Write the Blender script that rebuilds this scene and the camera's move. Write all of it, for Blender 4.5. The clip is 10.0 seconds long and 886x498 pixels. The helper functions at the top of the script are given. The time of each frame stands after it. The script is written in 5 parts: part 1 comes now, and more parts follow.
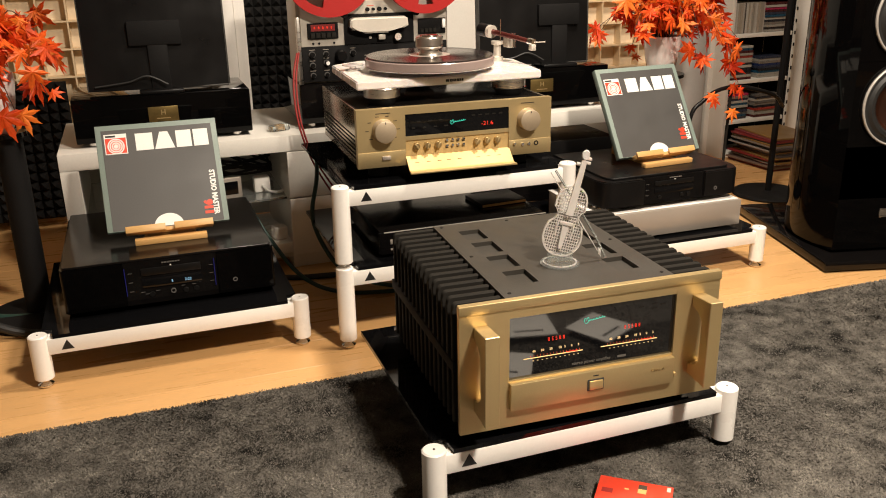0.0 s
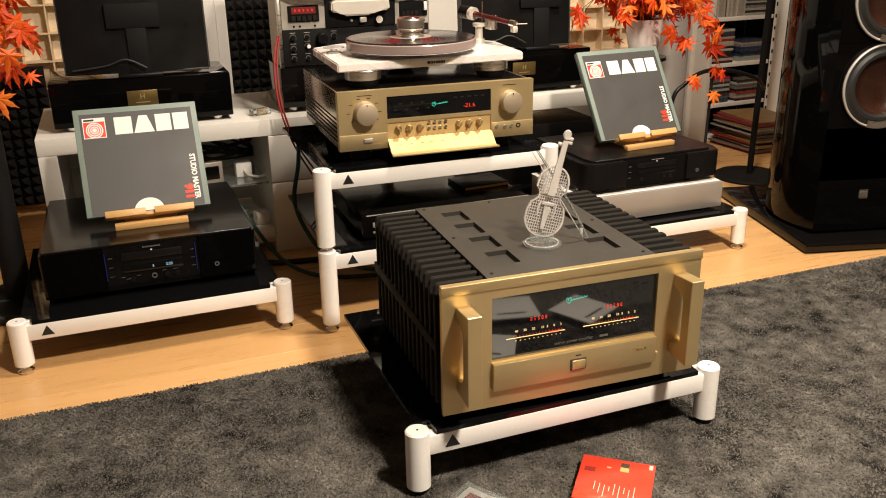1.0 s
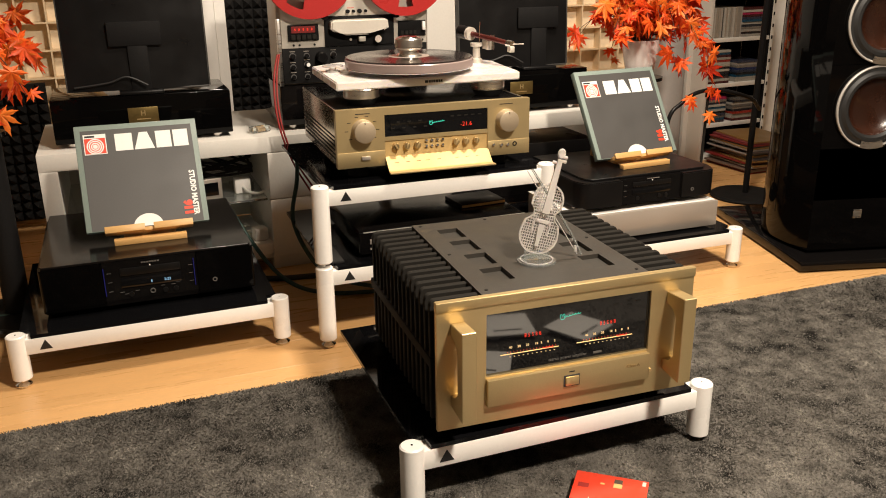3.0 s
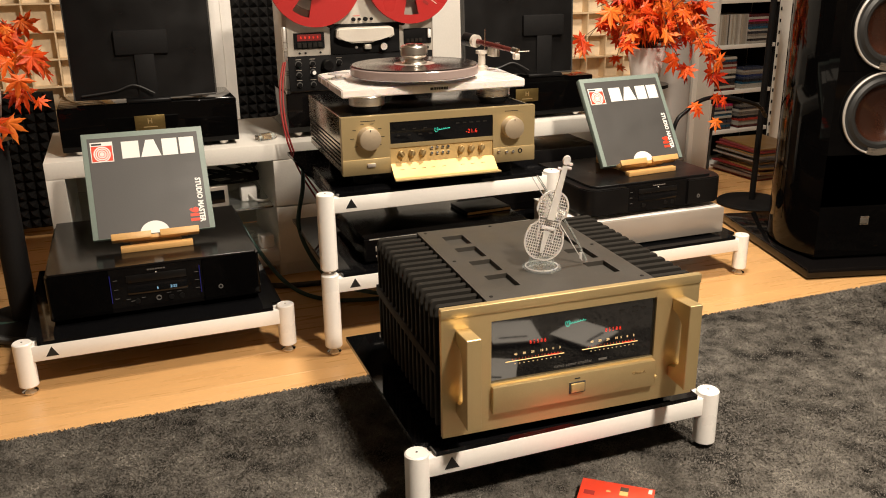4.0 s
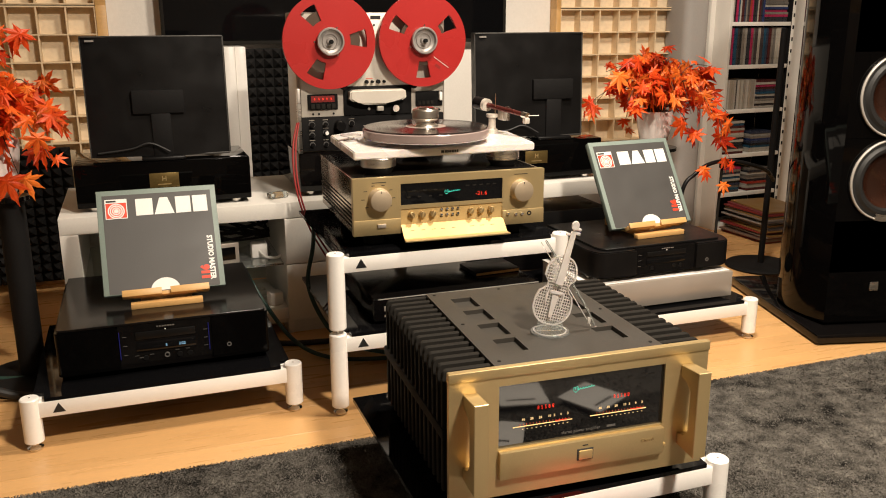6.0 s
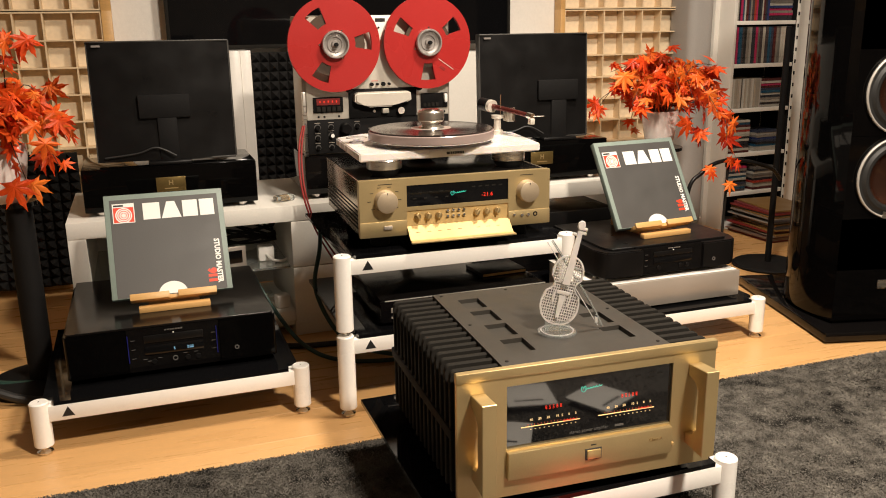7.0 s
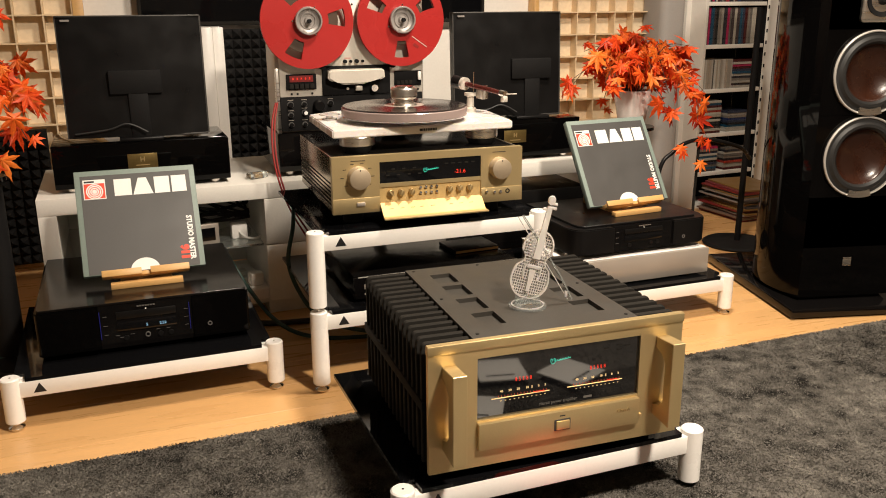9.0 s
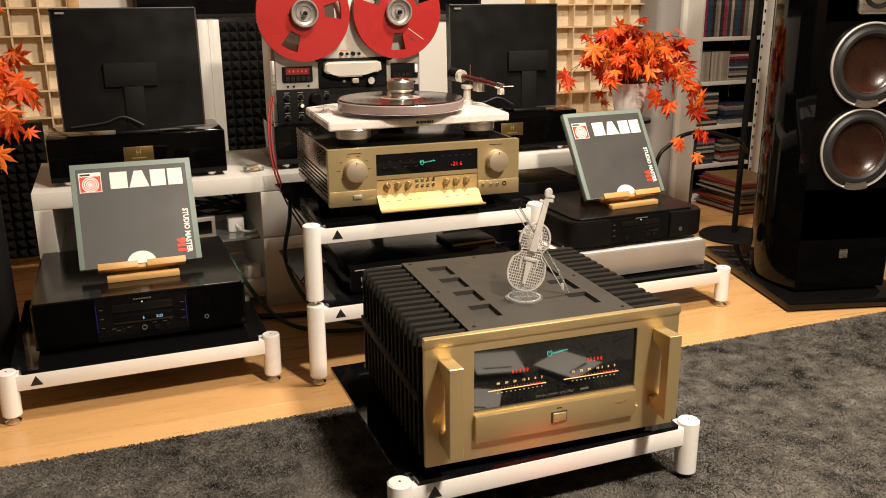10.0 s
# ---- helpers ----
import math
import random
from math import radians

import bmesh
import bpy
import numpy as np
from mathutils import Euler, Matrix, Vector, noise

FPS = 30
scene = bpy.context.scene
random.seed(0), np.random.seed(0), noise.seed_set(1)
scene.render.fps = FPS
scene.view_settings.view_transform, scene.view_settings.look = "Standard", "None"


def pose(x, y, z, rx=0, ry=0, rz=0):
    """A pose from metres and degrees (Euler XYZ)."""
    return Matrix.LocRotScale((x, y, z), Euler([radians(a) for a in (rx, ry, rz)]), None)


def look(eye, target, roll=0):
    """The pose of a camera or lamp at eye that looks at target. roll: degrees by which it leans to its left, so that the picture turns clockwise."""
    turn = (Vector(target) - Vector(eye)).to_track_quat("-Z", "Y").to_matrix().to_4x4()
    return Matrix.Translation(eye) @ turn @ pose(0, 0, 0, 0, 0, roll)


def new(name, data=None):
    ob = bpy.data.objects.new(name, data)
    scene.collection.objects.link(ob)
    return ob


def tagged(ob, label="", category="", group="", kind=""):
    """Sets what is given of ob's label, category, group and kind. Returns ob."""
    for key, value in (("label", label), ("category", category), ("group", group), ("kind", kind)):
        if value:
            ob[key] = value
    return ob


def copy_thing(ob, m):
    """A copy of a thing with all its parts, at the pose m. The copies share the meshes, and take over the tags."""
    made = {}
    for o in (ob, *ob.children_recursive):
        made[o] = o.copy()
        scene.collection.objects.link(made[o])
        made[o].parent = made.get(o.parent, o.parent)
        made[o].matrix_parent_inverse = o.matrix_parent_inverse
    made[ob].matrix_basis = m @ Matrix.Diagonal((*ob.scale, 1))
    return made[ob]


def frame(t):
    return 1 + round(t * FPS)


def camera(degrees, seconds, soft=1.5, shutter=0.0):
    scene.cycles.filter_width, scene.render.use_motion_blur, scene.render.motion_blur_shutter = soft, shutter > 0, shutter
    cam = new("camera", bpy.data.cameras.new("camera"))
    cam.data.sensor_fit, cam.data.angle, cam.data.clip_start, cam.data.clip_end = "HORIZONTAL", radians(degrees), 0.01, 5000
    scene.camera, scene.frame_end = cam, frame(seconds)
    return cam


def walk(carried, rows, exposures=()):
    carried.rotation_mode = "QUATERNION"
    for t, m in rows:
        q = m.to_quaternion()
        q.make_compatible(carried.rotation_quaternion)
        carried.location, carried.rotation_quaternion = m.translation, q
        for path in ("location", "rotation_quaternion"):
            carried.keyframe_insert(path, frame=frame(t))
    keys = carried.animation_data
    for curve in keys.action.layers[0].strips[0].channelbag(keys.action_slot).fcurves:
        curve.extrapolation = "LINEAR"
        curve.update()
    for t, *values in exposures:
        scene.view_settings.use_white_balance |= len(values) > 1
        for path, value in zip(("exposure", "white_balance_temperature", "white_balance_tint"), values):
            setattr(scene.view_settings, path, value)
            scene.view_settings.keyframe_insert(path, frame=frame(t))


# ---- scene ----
cam = camera(54.99, 10.0, soft=1.0, shutter=0.5)
PATH = [
    (0, -0.4199, -1.1176, 0.8961, -19.501, -19.633, -0.962),
    (0.5, -0.4179, -1.1192, 0.8925, -19.911, -19.689, -0.980),
    (1, -0.4164, -1.1198, 0.8843, -20.587, -20.479, -0.976),
    (1.5, -0.4147, -1.1261, 0.8843, -20.862, -20.331, -1.010),
    (2, -0.4159, -1.1322, 0.8851, -21.063, -19.851, -0.801),
    (3.5, -0.4161, -1.1374, 0.8884, -20.391, -19.009, -0.680),
    (4, -0.4135, -1.1382, 0.8859, -20.194, -18.752, -0.843),
    (4.5, -0.4149, -1.1390, 0.8837, -20.524, -19.239, -0.562),
    (5, -0.4150, -1.1379, 0.8834, -20.322, -19.419, -0.509),
    (5.3, -0.4129, -1.1392, 0.8868, -20.052, -19.279, -0.564),
    (5.5, -0.4162, -1.1383, 0.8960, -19.983, -18.380, -0.576),
    (5.6, -0.4193, -1.1398, 0.9016, -19.936, -16.905, -0.146),
    (5.7, -0.4181, -1.1419, 0.9023, -19.786, -15.438, 0.029),
    (6.8, -0.4152, -1.1407, 0.9020, -19.150, -14.913, -0.890),
    (7, -0.4180, -1.1442, 0.9007, -19.227, -14.903, -0.789),
    (7.2, -0.4199, -1.1497, 0.8989, -19.620, -15.172, -0.571),
    (7.5, -0.4197, -1.1645, 0.8972, -20.358, -15.305, -0.401),
    (8, -0.4175, -1.1656, 0.8934, -20.774, -15.679, -0.532),
    (8.5, -0.4171, -1.1600, 0.8902, -20.943, -16.101, -0.295),
    (9, -0.4168, -1.1617, 0.8914, -20.899, -16.125, -0.309),
    (9.5, -0.4139, -1.1608, 0.8894, -20.961, -16.418, -0.354),
    (10, -0.4148, -1.1612, 0.8896, -21.073, -16.575, -0.344),
]
walk(cam, [(t, pose(x, y, z, 90 + pitch, 0, yaw) @ pose(0, 0, 0, 0, 0, roll)) for t, x, y, z, yaw, pitch, roll in PATH])

# ---- light ----
world = bpy.data.worlds.new("world")
scene.world = world
world.use_nodes = True
world.node_tree.nodes["Background"].inputs[0].default_value = (0.9, 0.75, 0.6, 1)
world.node_tree.nodes["Background"].inputs[1].default_value = 0.004


def area_lamp(name, x, y, z, size, watts, target, colour):
    data = bpy.data.lights.new(name, "AREA")
    data.shape, data.size, data.energy, data.color = "DISK", size, watts, colour
    ob = new(name, data)
    ob.matrix_world = look((x, y, z), target)
    return ob


WARM = (1.0, 0.87, 0.72)
area_lamp("ceiling_lamp_light", 0.64, -1.20, 2.33, 0.26, 129, (0.64, -1.15, 0), WARM)
# Second light is unseen, added to brighten the back of the room.
area_lamp("back_fill_light", 0.74, 0.42, 2.33, 0.26, 52, (0.80, 0.47, 0), WARM)


# ---- materials ----
def mat(name, colour, rough=0.5, metal=0.0, var=0.12, scale=12.0, fine=180.0, bump=0.0, coat=0.0, stretch=(1, 1, 1),
        rnd=0.0, spec=0.5, ramp=None, trans=0.0, emit=0.0, island=False, rvar=0.08, ior=1.5, sub=0.0, span=0.4):
    """A surface whose colour varies at two scales, with fine relief."""
    m = bpy.data.materials.new(name)
    m.use_nodes = True
    nt = m.node_tree
    nd, ln = nt.nodes, nt.links
    b = nd["Principled BSDF"]
    tc = nd.new("ShaderNodeTexCoord")
    mp = nd.new("ShaderNodeMapping")
    mp.inputs["Scale"].default_value = stretch
    ln.new(tc.outputs["Object"], mp.inputs["Vector"])
    n1 = nd.new("ShaderNodeTexNoise")
    n1.inputs["Scale"].default_value, n1.inputs["Detail"].default_value = scale, 4
    n2 = nd.new("ShaderNodeTexNoise")
    n2.inputs["Scale"].default_value, n2.inputs["Detail"].default_value = fine, 2
    ln.new(mp.outputs[0], n1.inputs["Vector"])
    ln.new(mp.outputs[0], n2.inputs["Vector"])
    add = nd.new("ShaderNodeMath")
    add.operation = "ADD"
    ln.new(n1.outputs["Fac"], add.inputs[0])
    ln.new(n2.outputs["Fac"], add.inputs[1])
    rng = nd.new("ShaderNodeMapRange")
    rng.inputs["From Min"].default_value, rng.inputs["From Max"].default_value = 1 - span, 1 + span
    rng.inputs["To Min"].default_value, rng.inputs["To Max"].default_value = 1 - var, 1 + var
    ln.new(add.outputs[0], rng.inputs["Value"])
    value = rng.outputs[0]
    col = None
    if rnd or ramp:
        src = nd.new("ShaderNodeNewGeometry").outputs["Random Per Island"] if island else nd.new("ShaderNodeObjectInfo").outputs["Random"]
        if ramp:
            cr = nd.new("ShaderNodeValToRGB")
            cr.color_ramp.interpolation = "CONSTANT" if len(ramp) > 4 else "LINEAR"
            while len(cr.color_ramp.elements) < len(ramp):
                cr.color_ramp.elements.new(0.5)
            for i, c in enumerate(ramp):
                cr.color_ramp.elements[i].position = i / len(ramp) if len(ramp) > 4 else i / max(1, len(ramp) - 1)
                cr.color_ramp.elements[i].color = (*c, 1)
            ln.new(src, cr.inputs[0])
            col = cr.outputs[0]
        if rnd:
            r2 = nd.new("ShaderNodeMapRange")
            r2.inputs["To Min"].default_value, r2.inputs["To Max"].default_value = 1 - rnd, 1 + rnd
            ln.new(src, r2.inputs["Value"])
            mu = nd.new("ShaderNodeMath")
            mu.operation = "MULTIPLY"
            ln.new(value, mu.inputs[0])
            ln.new(r2.outputs[0], mu.inputs[1])
            value = mu.outputs[0]
    mix = nd.new("ShaderNodeVectorMath")
    mix.operation = "SCALE"
    if col is None:
        mix.inputs[0].default_value = colour
    else:
        ln.new(col, mix.inputs[0])
    ln.new(value, mix.inputs["Scale"])
    ln.new(mix.outputs[0], b.inputs["Base Color"])
    rr = nd.new("ShaderNodeMapRange")
    rr.inputs["From Min"].default_value, rr.inputs["From Max"].default_value = 0.3, 0.7
    rr.inputs["To Min"].default_value, rr.inputs["To Max"].default_value = max(0.01, rough - rvar), min(1, rough + rvar)
    ln.new(n1.outputs["Fac"], rr.inputs["Value"])
    ln.new(rr.outputs[0], b.inputs["Roughness"])
    b.inputs["Metallic"].default_value = metal
    b.inputs["Specular IOR Level"].default_value = spec
    b.inputs["Coat Weight"].default_value = coat
    b.inputs["Coat Roughness"].default_value = 0.03
    b.inputs["Transmission Weight"].default_value = trans
    b.inputs["IOR"].default_value = ior
    if sub:
        b.inputs["Subsurface Weight"].default_value = sub
        b.inputs["Subsurface Radius"].default_value = (0.02, 0.015, 0.01)
    if emit:
        b.inputs["Emission Color"].default_value = (*colour, 1)
        b.inputs["Emission Strength"].default_value = emit
    if bump:
        bu = nd.new("ShaderNodeBump")
        bu.inputs["Strength"].default_value, bu.inputs["Distance"].default_value = bump, 0.002
        ln.new(n2.outputs["Fac"], bu.inputs["Height"])
        ln.new(bu.outputs[0], b.inputs["Normal"])
    return m


M_WALL = mat("wall_paint", (0.78, 0.74, 0.68), 0.85, var=0.04, scale=3, fine=90, bump=0.25)
# For walls out of view: dark, to cut bounced light and reflections.
M_WALLDK = mat("unseen_wall_dark", (0.13, 0.11, 0.09), 0.85, var=0.05, scale=3, fine=90, bump=0.25)
M_GREYWALL = mat("grey_paint", (0.36, 0.34, 0.32), 0.7, var=0.05, scale=3, bump=0.2)
# Ceiling is out of view; its tone sets how much light bounces back.
M_CEIL = mat("ceiling_paint", (0.60, 0.545, 0.465), 0.9, var=0.03, scale=2, bump=0.2)
M_PLANK = mat("beech_laminate", (0.63, 0.360, 0.145), 0.31, var=0.10, scale=5, fine=60, stretch=(1, 9, 1), bump=0.04, rnd=0.07)
M_SUBFLOOR = mat("dark_subfloor", (0.12, 0.08, 0.05), 0.8)
M_RUGBASE = mat("rug_backing", (0.100, 0.090, 0.078), 0.95, var=0.30, scale=6, fine=300, bump=0.8)
M_WHITE = mat("white_lacquer", (0.87, 0.84, 0.79), 0.32, var=0.03, scale=8, coat=0.2)
M_BENCH = mat("white_board", (0.76, 0.73, 0.67), 0.42, var=0.04, scale=4)
M_GLASSBLK = mat("black_glass", (0.004, 0.004, 0.0045), 0.05, var=0.1, rvar=0.02, spec=0.28)
M_WINDOW = mat("meter_window_glass", (0.004, 0.004, 0.0045), 0.04, var=0.1, rvar=0.01, spec=1.0)
M_GOLD = mat("champagne_gold", (0.575, 0.44, 0.225), 0.46, 0.80, var=0.05, scale=6, fine=500, bump=0.05, rvar=0.04)
M_GOLDLT = mat("pale_gold", (0.70, 0.52, 0.25), 0.38, 0.8, var=0.04, scale=6, fine=500, rvar=0.04)
M_GOLDDK = mat("dull_gold", (0.46, 0.33, 0.16), 0.42, 0.9, var=0.05, scale=6)
M_FIN = mat("anodised_black", (0.020, 0.0182, 0.0158), 0.62, 0.0, var=0.1, scale=15, fine=400, bump=0.06, spec=0.04)
M_TOP = mat("dark_sheet_metal", (0.034, 0.0298, 0.0242), 0.52, 0.0, var=0.1, scale=10, fine=400, bump=0.1)
M_BLACK = mat("black_plastic", (0.006, 0.0056, 0.0056), 0.34, var=0.2, scale=12, fine=300, bump=0.05, spec=0.22)
M_PIANO = mat("black_gloss", (0.004, 0.0035, 0.0035), 0.07, var=0.1, rvar=0.02, spec=0.35)
M_CABINET = mat("piano_black_lacquer", (0.0018, 0.0016, 0.0016), 0.05, var=0.1, rvar=0.01, spec=0.13)
M_SATIN = mat("black_satin_gloss", (0.006, 0.0052, 0.0048), 0.17, var=0.15, scale=10, fine=300, spec=0.24, rvar=0.05)
M_SIDE = mat("champagne_side", (0.58, 0.51, 0.40), 0.20, 0.85, var=0.08, scale=8, fine=300, rvar=0.05)
M_FLAP = mat("flap_gold", (0.60, 0.42, 0.18), 0.55, 0.40, var=0.05, scale=8, fine=400, spec=0.3)
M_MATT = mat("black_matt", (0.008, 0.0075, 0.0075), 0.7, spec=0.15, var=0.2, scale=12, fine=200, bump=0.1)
M_FOAM = mat("acoustic_foam", (0.012, 0.0112, 0.0108), 0.95, spec=0.2, var=0.25, scale=30, fine=600, bump=0.6)
M_CHROME = mat("chrome", (0.75, 0.72, 0.68), 0.14, 1.0, var=0.05, rvar=0.05)
M_ALU = mat("brushed_aluminium", (0.74, 0.70, 0.64), 0.30, 1.0, var=0.08, scale=10, fine=300, stretch=(1, 1, 12))
M_SILVER = mat("silver_panel", (0.50, 0.44, 0.38), 0.45, 0.55, var=0.05, scale=6, fine=400)
M_KNOB = mat("satin_champagne", (0.47, 0.375, 0.26), 0.48, 0.55, var=0.04, scale=6)
M_HUB = mat("grey_hub_metal", (0.36, 0.33, 0.31), 0.42, 0.55, var=0.06)
M_PLATE = mat("dark_brass_plate", (0.26, 0.18, 0.065), 0.35, 0.8, var=0.12, scale=20)
M_RING = mat("light_metal_ring", (0.50, 0.47, 0.43), 0.5, 0.35, var=0.05)
M_CAPTION = mat("dim_grey_print", (0.10, 0.095, 0.09), 0.5, var=0.05)
M_EDGE = mat("dark_grey_edge", (0.045, 0.042, 0.038), 0.4, var=0.1)
M_CREAM = mat("cream_panel", (0.66, 0.61, 0.53), 0.42, 0.3, var=0.04, scale=6)
M_GREY = mat("sleeve_dark_grey", (0.066, 0.063, 0.060), 0.5, var=0.08, scale=14, fine=300, bump=0.05)
M_TEAL = mat("sleeve_grey_green", (0.20, 0.25, 0.22), 0.55, var=0.08, scale=14)
M_PRINTW = mat("white_print", (0.82, 0.80, 0.76), 0.5, var=0.03)
M_PRINTR = mat("red_print", (0.70, 0.055, 0.02), 0.5, var=0.05)
M_PRINTB = mat("black_print", (0.012, 0.012, 0.012), 0.5, var=0.1)
M_BAMBOO = mat("bamboo_wood", (0.62, 0.36, 0.13), 0.45, var=0.14, scale=8, fine=120, stretch=(1, 8, 8), bump=0.1)
M_PINE = mat("pine_ply", (0.74, 0.565, 0.355), 0.6, var=0.12, scale=7, fine=80, stretch=(1, 1, 6), bump=0.08, rnd=0.05)
M_PINEBK = mat("pine_back", (0.79, 0.645, 0.45), 0.65, var=0.12, scale=4, fine=60, bump=0.05)
M_RED = mat("red_reel", (0.38, 0.022, 0.020), 0.30, var=0.05, scale=5, fine=200, rvar=0.05)
M_ACRYL = mat("frosted_acrylic", (0.84, 0.78, 0.74), 0.26, var=0.015, trans=0.08, sub=0.35, ior=1.49)
M_PLATTER = mat("smoky_acrylic", (0.44, 0.34, 0.31), 0.20, var=0.05, trans=0.30, ior=1.49, rvar=0.03)
M_VINYL = mat("vinyl", (0.020, 0.014, 0.013), 0.16, var=0.1, rvar=0.04)
M_CRYST = mat("clear_white_acrylic", (0.92, 0.88, 0.84), 0.22, var=0.02, trans=0.58, sub=0.1, ior=1.45)
M_VASE = mat("white_ceramic", (0.74, 0.68, 0.64), 0.28, var=0.05, scale=10, coat=0.3)
M_LEAF = mat("maple_leaf", (0.8, 0.12, 0.02), 0.5, var=0.18, scale=18, fine=120, ramp=[(0.76, 0.055, 0.008), (0.88, 0.13, 0.014), (0.90, 0.25, 0.03)], bump=0.1, sub=0.0)
M_TWIG = mat("dark_twig", (0.06, 0.035, 0.02), 0.7, var=0.2, scale=30)
M_CONE = mat("wood_fibre_cone", (0.030, 0.0098, 0.005), 0.26, var=0.15, scale=20, fine=200, bump=0.1)
M_RUBBER = mat("rubber", (0.013, 0.0125, 0.012), 0.55, var=0.1)
M_COPPER = mat("red_metal", (0.12, 0.025, 0.02), 0.28, 0.5, var=0.1)
M_CABLER = mat("red_cable", (0.24, 0.013, 0.010), 0.5, var=0.1)
M_CABLEG = mat("green_cable", (0.015, 0.045, 0.035), 0.5, var=0.1)
M_CD = mat("cd_spine", (0.5, 0.5, 0.5), 0.3, var=0.1, scale=60, fine=300, ramp=[(0.012, 0.012, 0.015), (0.310, 0.285, 0.248), (0.031, 0.037, 0.062), (0.384, 0.360, 0.310), (0.062, 0.012, 0.012), (0.019, 0.019, 0.019), (0.186, 0.161, 0.136), (0.279, 0.031, 0.019), (0.012, 0.062, 0.112), (0.341, 0.310, 0.260), (0.050, 0.037, 0.037), (0.019, 0.031, 0.099), (0.341, 0.019, 0.074), (0.409, 0.384, 0.335), (0.025, 0.025, 0.031), (0.124, 0.112, 0.099)])
M_CDPALE = mat("cd_spine_pale", (0.6, 0.55, 0.48), 0.35, var=0.15, scale=60, fine=300, ramp=[(0.400, 0.368, 0.312), (0.272, 0.240, 0.200), (0.368, 0.336, 0.296), (0.064, 0.056, 0.048), (0.320, 0.272, 0.216), (0.440, 0.408, 0.360)])
M_LEDR = mat("red_led", (1.0, 0.045, 0.02), 0.4, emit=0.5)
M_LEDW = mat("meter_light", (1.0, 0.66, 0.28), 0.4, emit=0.75)
M_LEDN = mat("dim_meter_figures", (0.85, 0.62, 0.32), 0.4, emit=0.32)
M_LEDT = mat("dim_red_ticks", (0.75, 0.10, 0.04), 0.4, emit=0.35)
M_LEDC = mat("teal_light", (0.05, 0.60, 0.45), 0.4, emit=0.7)
M_LEDB = mat("blue_light", (0.004, 0.005, 0.07), 0.4, emit=0.7)
M_DISP = mat("pale_display", (0.25, 0.5, 0.75), 0.4, emit=0.5)
M_DIFF = mat("lamp_diffuser", (1.0, 0.86, 0.70), 0.5, emit=7.0)
M_ORANGE = mat("red_booklet_paper", (0.66, 0.050, 0.022), 0.3, var=0.05, coat=0.2)
M_GLASS = mat("glass", (0.9, 0.95, 0.93), 0.03, trans=0.9, var=0.02, rvar=0.01)
M_PILE = mat("rug_pile", (0.106, 0.097, 0.084), 0.95, var=0.84, scale=4.6, fine=24, spec=0.1, rnd=0.24, island=True, span=0.26)


# ---- mesh helpers ----
def bx(bm, x0, y0, z0, x1, y1, z1, bev=0.0, seg=2):
    """Add a block to bm, its edges rounded by bev."""
    vs = bmesh.ops.create_cube(bm, size=1)["verts"]
    for v in vs:
        v.co = Vector(((x0 + x1) / 2 + v.co.x * (x1 - x0), (y0 + y1) / 2 + v.co.y * (y1 - y0), (z0 + z1) / 2 + v.co.z * (z1 - z0)))
    if bev:
        es = list({e for v in vs for e in v.link_edges})
        bmesh.ops.bevel(bm, geom=es, offset=bev, segments=seg, affect="EDGES", profile=0.5)
    return bm


def axis_matrix(axis):
    return {"z": Matrix(), "y": Matrix.Rotation(radians(-90), 4, "X"), "x": Matrix.Rotation(radians(90), 4, "Y"), "-y": Matrix.Rotation(radians(90), 4, "X")}[axis]


def lathe(bm, profile, seg=32, at=(0, 0, 0), axis="z"):
    """Turn a profile of (radius, height) round an axis."""
    m = Matrix.Translation(at) @ axis_matrix(axis)
    rings = []
    for r, h in profile:
        if r < 1e-6:
            rings.append([bm.verts.new(m @ Vector((0, 0, h)))])
        else:
            rings.append([bm.verts.new(m @ Vector((r * math.cos(2 * math.pi * k / seg), r * math.sin(2 * math.pi * k / seg), h))) for k in range(seg)])
    for a, b in zip(rings, rings[1:]):
        for k in range(seg):
            q = [a[k % len(a)], a[(k + 1) % len(a)], b[(k + 1) % len(b)], b[k % len(b)]]
            q = list(dict.fromkeys(q))
            if len(q) > 2:
                bm.faces.new(q)
    return bm


def cyl(bm, at, r, h, axis="z", seg=28, bev=0.0):
    b = bev or min(r, h) * 0.06
    return lathe(bm, [(0, 0), (r - b, 0), (r, b), (r, h - b), (r - b, h), (0, h)], seg, at, axis)


def prism(bm, pts, a, b, plane="xz"):
    """Extrude a flat outline between a and b along the third axis."""
    def p(u, v, w):
        return {"xz": (u, w, v), "xy": (u, v, w), "yz": (w, u, v)}[plane]
    n = len(pts)
    lo = [bm.verts.new(p(u, v, a)) for u, v in pts]
    hi = [bm.verts.new(p(u, v, b)) for u, v in pts]
    bm.faces.new(lo)
    bm.faces.new(hi[::-1])
    for k in range(n):
        bm.faces.new([lo[k], hi[k], hi[(k + 1) % n], lo[(k + 1) % n]])
    return bm


